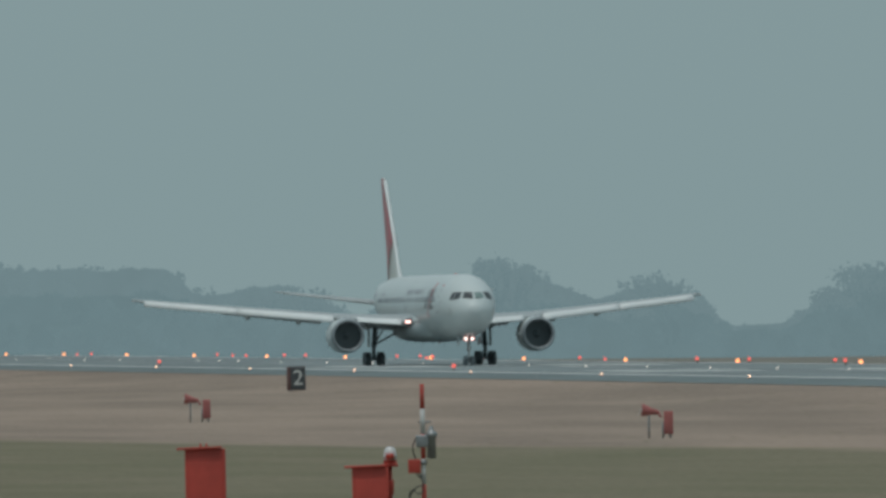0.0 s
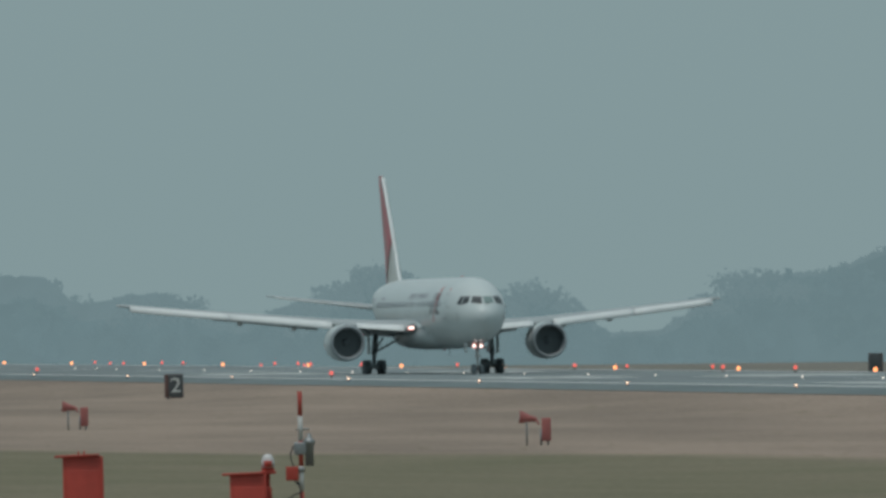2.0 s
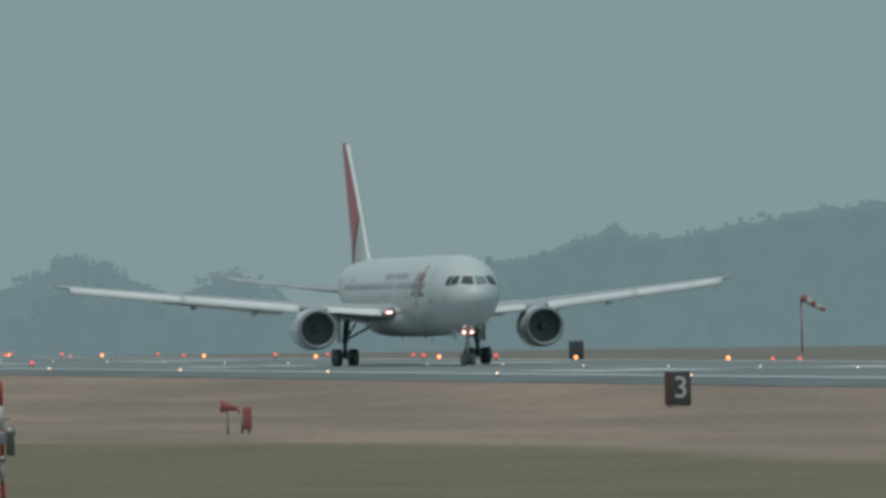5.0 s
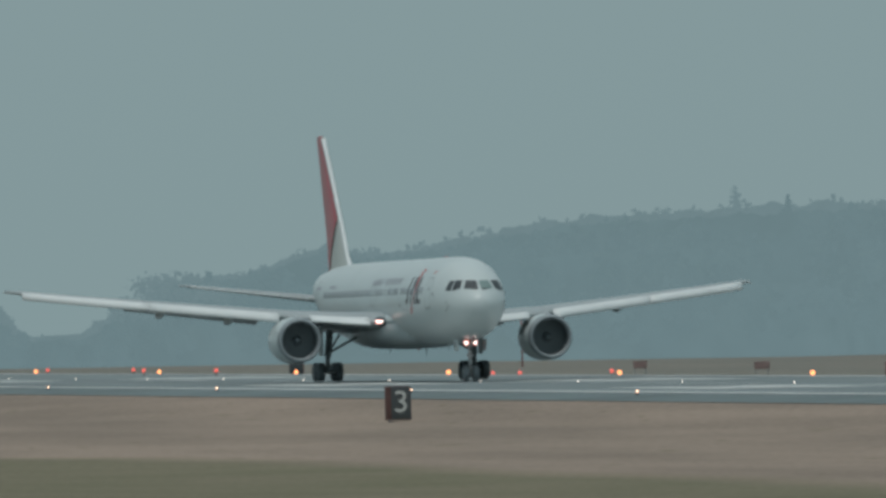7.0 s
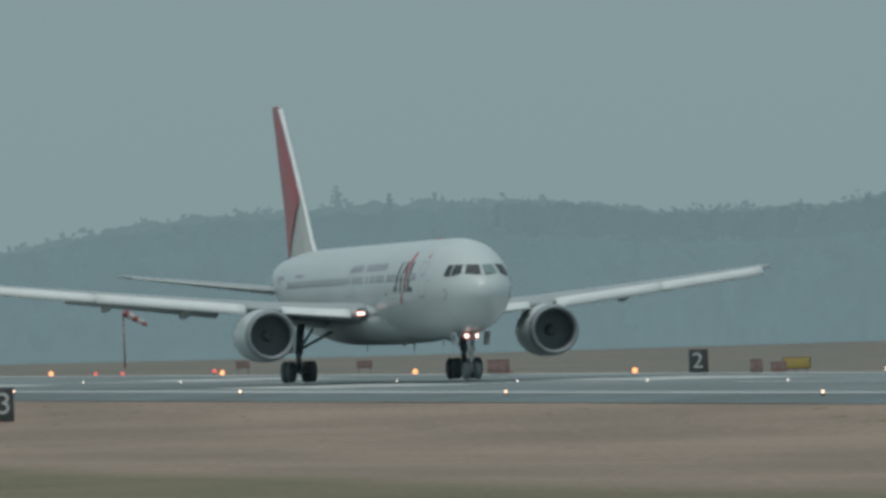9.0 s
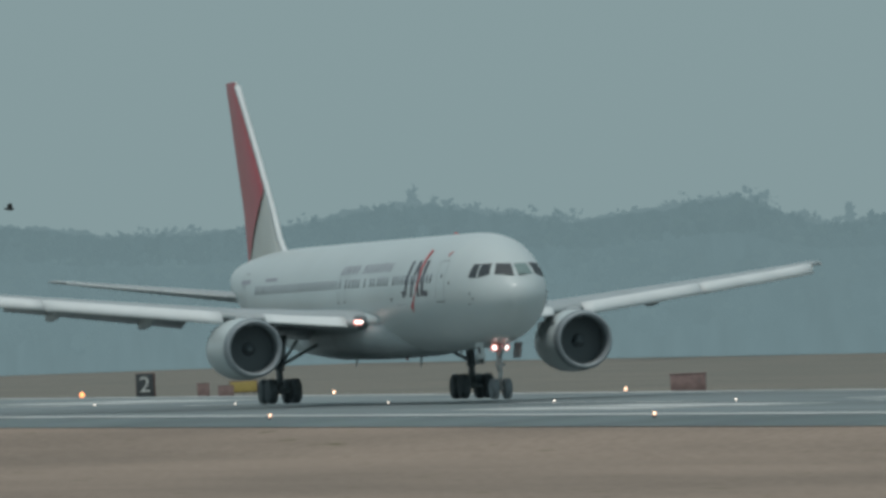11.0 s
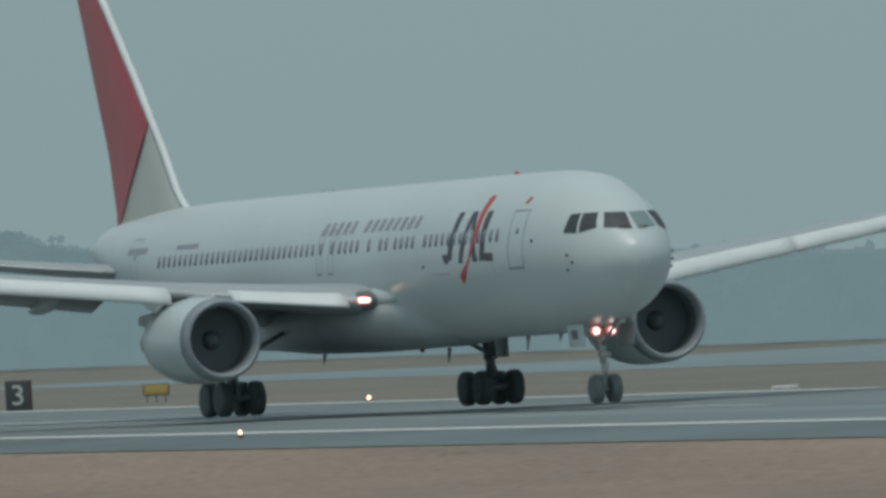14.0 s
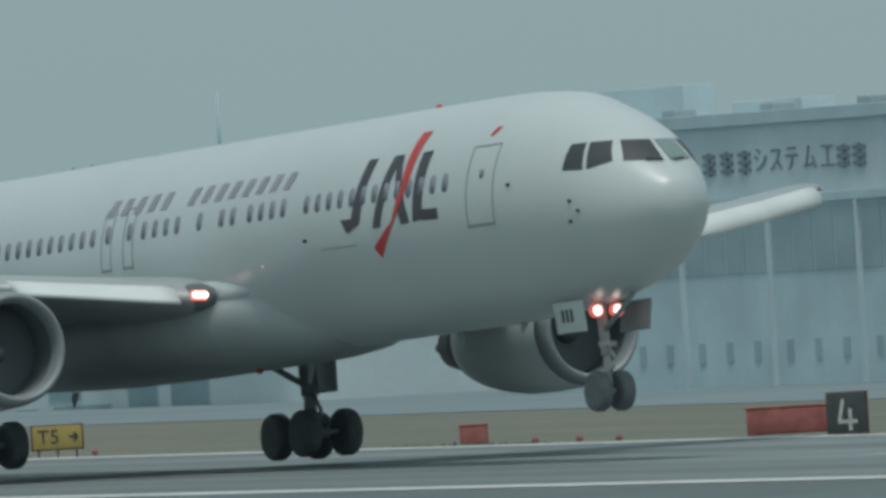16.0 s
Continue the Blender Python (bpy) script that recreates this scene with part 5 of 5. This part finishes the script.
for x in (-684.0, -673.6, -663.5):
    part("vent", slab(bmesh.new(), x, x + 1.4, YB + 2, YB + 3.4, 10.5, 11.4, .1), M_TOWER, hangar, smooth=False)


# ---- parked cars at the buildings ----
def parked_car(x, y, turn, mat, label):
    c = empty("car", pose(x, y, land(x, y) - 0.1, 0, 0, turn))
    tagged(c, label, "car", "parked cars")
    bm = bmesh.new()
    prof = [(2.1, .35), (2.15, .7), (1.3, .85), (.6, 1.4), (-1.3, 1.42), (-2.0, .95), (-2.1, .4)]
    loft(bm, [[(px, s * .85 * (1 if pz < 1 else .82), pz) for px, pz in prof] for s in (-1, 1)])
    part("body", bm, mat, c, smooth=False)
    bm = bmesh.new()
    prof = [(1.1, .92), (.55, 1.35), (-1.2, 1.36), (-1.75, .95)]
    loft(bm, [[(px, s * .8, pz) for px, pz in prof] for s in (-1, 1)])
    part("windows", bm, M_GLASS, c, smooth=False)
    for dx in (-1.3, 1.3):
        for s in (-1, 1):
            build_wheel(c, dx, s * .74, .32, .32, .2, 14)
    return c


M_CARW = material("car_white", (0.72, 0.76, 0.76), 0.4, grain=0.08, scale=2)
M_CARS = material("car_silver", (0.4, 0.42, 0.44), 0.3, metal=0.4)
parked_car(-1030, 335.6, -14, M_CARS, "silver car parked at the edge of the apron")
parked_car(-905, 402, 80, M_CARS, "silver car parked before the buildings")
parked_car(-770, 392, 90, M_CARW, "white car parked before the buildings")


def light_aircraft(x, y, turn, span, label):
    """A small parked propeller aircraft with a high wing."""
    c = empty("light_aircraft", pose(x, y, land(x, y) - 0.05, 0, 0, turn) @ Matrix.Diagonal((0.8, 1, 0.55, 1)))
    tagged(c, label, "airplane", "parked light aircraft")
    rings = []
    for px, w, z0, z1 in ((3.1, .3, 1.0, 1.5), (2.8, .45, .85, 1.65), (1.7, .55, .75, 1.75), (1.0, .6, .72, 2.25), (-.8, .58, .75, 2.25), (-2.0, .4, 1.0, 1.9), (-4.6, .12, 1.35, 1.65)):
        cz, h = (z0 + z1) / 2, (z1 - z0) / 2
        rings.append([(px, w * math.cos(q), cz + h * math.sin(q)) for q in [2 * math.pi * k / 12 for k in range(12)]])
    hull = part("fuselage", loft(bmesh.new(), rings), M_CARW, c, "white fuselage")
    rings = [[(.9 - a, sy, 2.25 + u + abs(sy) * .02) for a, u in aerofoil(1.55 - .4 * abs(sy) / span * 2, .13, 6)] for sy in (-span / 2, -span / 4, 0, span / 4, span / 2)]
    part("wing", loft(bmesh.new(), rings), M_CARW, c, "straight white wing")
    rings = [[(-3.7 - a, sy, 1.55 + u) for a, u in aerofoil(1.0, .1, 6)] for sy in (-1.7, 0, 1.7)]
    part("tailplane", loft(bmesh.new(), rings), M_CARW, c)
    rings = [[(le - a, u, z) for a, u in aerofoil(chord, .1, 6)] for z, le, chord in ((1.5, -3.1, 1.7), (2.0, -3.6, 1.25), (2.95, -4.2, .8))]
    part("fin", loft(bmesh.new(), rings), M_CARW, c, "white tail fin")
    part("windscreen", slab(bmesh.new(), .55, 1.35, -.5, .5, 1.75, 2.12, .1), M_BAND, hull, "dark cabin glazing", smooth=False)
    bm = bmesh.new()
    box(bm, 3.2, 0, 1.25, .05, .14, 1.9, .02)
    part("propeller", bm, M_TOWER, c)
    for wx, wy in ((2.2, 0), (-.1, -1.15), (-.1, 1.15)):
        bm = bmesh.new()
        cyl(bm, (wx, wy * .45, .85), (wx, wy, .2), .05, n=8)
        leg = part("leg", bm, M_GALV, c)
        build_wheel(leg, wx, wy, .2, .2, .14, 12)
    return c


for x, y, turn, span in ((-848, 378, -58, 11.2), (-832, 377, -105, 10.6), (-803, 368, -52, 11.6)):
    light_aircraft(x, y, turn, span, "white high-wing light aircraft parked on the apron")

# ---- windsock far down the field ----
sock = empty("windsock", pose(-1449, 287.3, land(-1449, 287.3) - .1, 0, 0, -15))
tagged(sock, "orange and white striped windsock drooping on a tall red pole", "windsock")
bm = bmesh.new()
cyl(bm, (0, 0, 0), (0, 0, 5.9), .09, .06, 10)
part("pole", bm, M_HAZERED, sock, "haze-paled red and white pole")
for k in range(5):
    bm = bmesh.new()
    loft(bm, [[(.05 + r * math.cos(q), .12 + 2.3 * u + r * .55 * math.sin(q), 5.7 - 1.35 * u + r * .83 * math.sin(q)) for q in [2 * math.pi * j / 14 for j in range(14)]] for u, r in ((k / 5, .42 - .045 * k), ((k + 1) / 5, .375 - .045 * k))], False, False)
    part("stripe", bm, M_HAZERED if k % 2 == 0 else M_POLEWHITE, sock, "orange cloth stripe" if k % 2 == 0 else "white cloth stripe")

# ---- concrete drain covers in the grass by the shoulder ----
for x, y, w in ((-462.5, 138.6, 1.3), (-413.5, 138.8, 1.5), (-425.5, 139.6, 1.1)):
    bm = bmesh.new()
    box(bm, 0, 0, .02, w * .8, .8, .1, .02)
    lid = part("drain_cover", bm, M_CORE)
    lid.matrix_basis = pose(x, y, land(x, y) - .03, 4, 0, 0)
    tagged(lid, "low dark drain cover in the dry grass", "drain cover", "drain covers")
    bm = bmesh.new()
    cyl(bm, (.25, -.2, .075), (.25, .2, .075), .02, n=8)
    part("handle", bm, M_GALV, lid)

# ---- fresh green grass along the runway's edges ----
M_GREEN = material("fresh_grass", (0.225, 0.24, 0.155), 0.95, grain=0.35, scale=2)


def grass_strip(x0, x1, y, width, seed):
    rng = random.Random(seed)
    V, F = [], []
    for _ in range(1100):
        u = rng.random()
        x = x0 + (x1 - x0) * u
        v = rng.gauss(0, .3) * width
        h = rng.uniform(.03, .13) * (1.25 - 1.2 * abs(u - .45)) * max(.2, .6 + .5 * math.sin(x * 2.1 + seed))
        z = land(x, y + v) - .04
        q = rng.uniform(0, 6.28)
        dx, dy, k = .09 * math.cos(q), .09 * math.sin(q), len(V)
        V += [(x - dx, y + v - dy, z), (x + dx, y + v + dy, z), (x + rng.gauss(0, .05), y + v + rng.gauss(0, .05), z + h + .04)]
        F.append((k, k + 1, k + 2))
    me = bpy.data.meshes.new("grass_strip")
    me.from_pydata(V, [], F)
    me.materials.append(M_GREEN)
    return tagged(new("grass_strip", me), "fresh green grass along the runway shoulder", "grass", kind="stuff")


grass_strip(-445.5, -437.0, 140.6, 1.2, 1)
grass_strip(-436.5, -427.5, 141.1, .8, 2)
grass_strip(-417, -404, 198.0, 1.6, 3)
grass_strip(-353, -343, 198.0, 1.4, 4)

# ---- bird ----
BIRD = empty("bird")
tagged(BIRD, "small dark bird gliding over the runway", "bird")
bm = bmesh.new()
ball(bm, (0, 0, 0), .035, 2.6, .9, .85)
ball(bm, (.095, 0, .015), .022)
part("body", bm, M_FEATHER, BIRD)
for s in (-1, 1):
    bm = bmesh.new()
    vs = [bm.verts.new(q) for q in ((.04, s * .02, .01), (.05, s * .08, .09), (-.01, s * .14, .12), (-.05, s * .09, .07), (-.04, s * .02, .01))]
    bm.faces.new(vs)
    bmesh.ops.solidify(bm, geom=bm.faces[:], thickness=.012)
    part("wing", bm, M_FEATHER, BIRD, smooth=False)
bm = bmesh.new()
vs = [bm.verts.new(q) for q in ((-.07, .01, 0), (-.15, .035, 0), (-.15, -.035, 0), (-.07, -.01, 0))]
bm.faces.new(vs)
bmesh.ops.solidify(bm, geom=bm.faces[:], thickness=.012)
part("tail", bm, M_FEATHER, BIRD, smooth=False)


# ---- what moves ----
# seconds, place along the runway, nose up, lift off the wheels' level, bank
PLANE_ROWS = [
    (0.0, -1192.50, 0.05, -0.160, -0.60),
    (0.5, -1176.46, 0.04, -0.159, -0.60),
    (1.0, -1159.07, 0.04, -0.157, -0.60),
    (1.5, -1141.63, 0.03, -0.156, -0.60),
    (2.0, -1122.82, 0.02, -0.154, -0.60),
    (2.5, -1103.19, 0.01, -0.153, -0.60),
    (3.0, -1083.24, 0.01, -0.151, -0.60),
    (3.5, -1061.82, 0.00, -0.150, -0.60),
    (4.2, -1031.19, 0.05, -0.120, -0.66),
    (5.0, -994.24, 0.10, -0.085, -0.72),
    (6.0, -945.02, 0.17, -0.042, -0.81),
    (6.5, -920.02, 0.20, -0.020, -0.85),
    (7.0, -894.20, 0.26, -0.015, -0.86),
    (7.5, -867.22, 0.33, -0.010, -0.88),
    (8.0, -840.11, 0.39, -0.005, -0.89),
    (8.5, -811.67, 0.45, 0.000, -0.90),
    (9.2, -771.08, 0.45, 0.010, -0.92),
    (9.8, -735.57, 0.45, 0.020, -0.93),
    (10.4, -699.17, 0.45, 0.029, -0.95),
    (11.0, -661.68, 0.46, 0.037, -0.96),
    (11.5, -629.68, 0.46, 0.045, -0.97),
    (12.0, -597.23, 0.46, 0.052, -0.99),
    (12.5, -564.99, 0.46, 0.060, -1.00),
    (13.0, -531.20, 0.46, 0.052, -0.97),
    (13.5, -496.75, 0.46, 0.045, -0.95),
    (14.0, -461.56, 0.47, 0.037, -0.93),
    (14.5, -425.57, 0.47, 0.030, -0.90),
    (15.0, -389.23, 0.85, 0.040, -0.90),
    (15.5, -352.13, 1.82, 0.100, -1.25),
    (16.0, -314.32, 2.75, 0.100, -1.25),
]

def motions():
    # the wings flex upwards as they take the weight
    for wing, side in WINGS:
        hinge = Matrix.Translation((0, side * 2.4, 3.1))
        walk(wing, [(t, hinge @ pose(0, 0, 0, side * bend, 0, 0) @ hinge.inverted()) for t, bend in ((0.0, -0.6), (3.5, -0.55), (6.5, 0.0), (8.5, 0.15), (11.0, 0.45), (12.5, 0.75), (14.0, 0.9), (15.0, 0.95), (15.5, 1.75), (16.0, 2.25))])
    walk(AIRLINER, [(t, pose(x, CENTRE, grade(x) - 0.01 + up, bank, 0.23 - lift, 0)) for t, x, lift, up, bank in PLANE_ROWS])
    bird_rows = [(0.0, 0.354, 12.0), (10.8, 0.2286, 7.1), (11.0, 0.2263, 6.75), (12.0, 0.2147, 5.6), (16.0, 0.168, 4.0)]
    walk(BIRD, [(t, pose(-300 * math.cos(a), 300 * math.sin(a), z, 0, 0, -110)) for t, a, z in bird_rows])


motions()
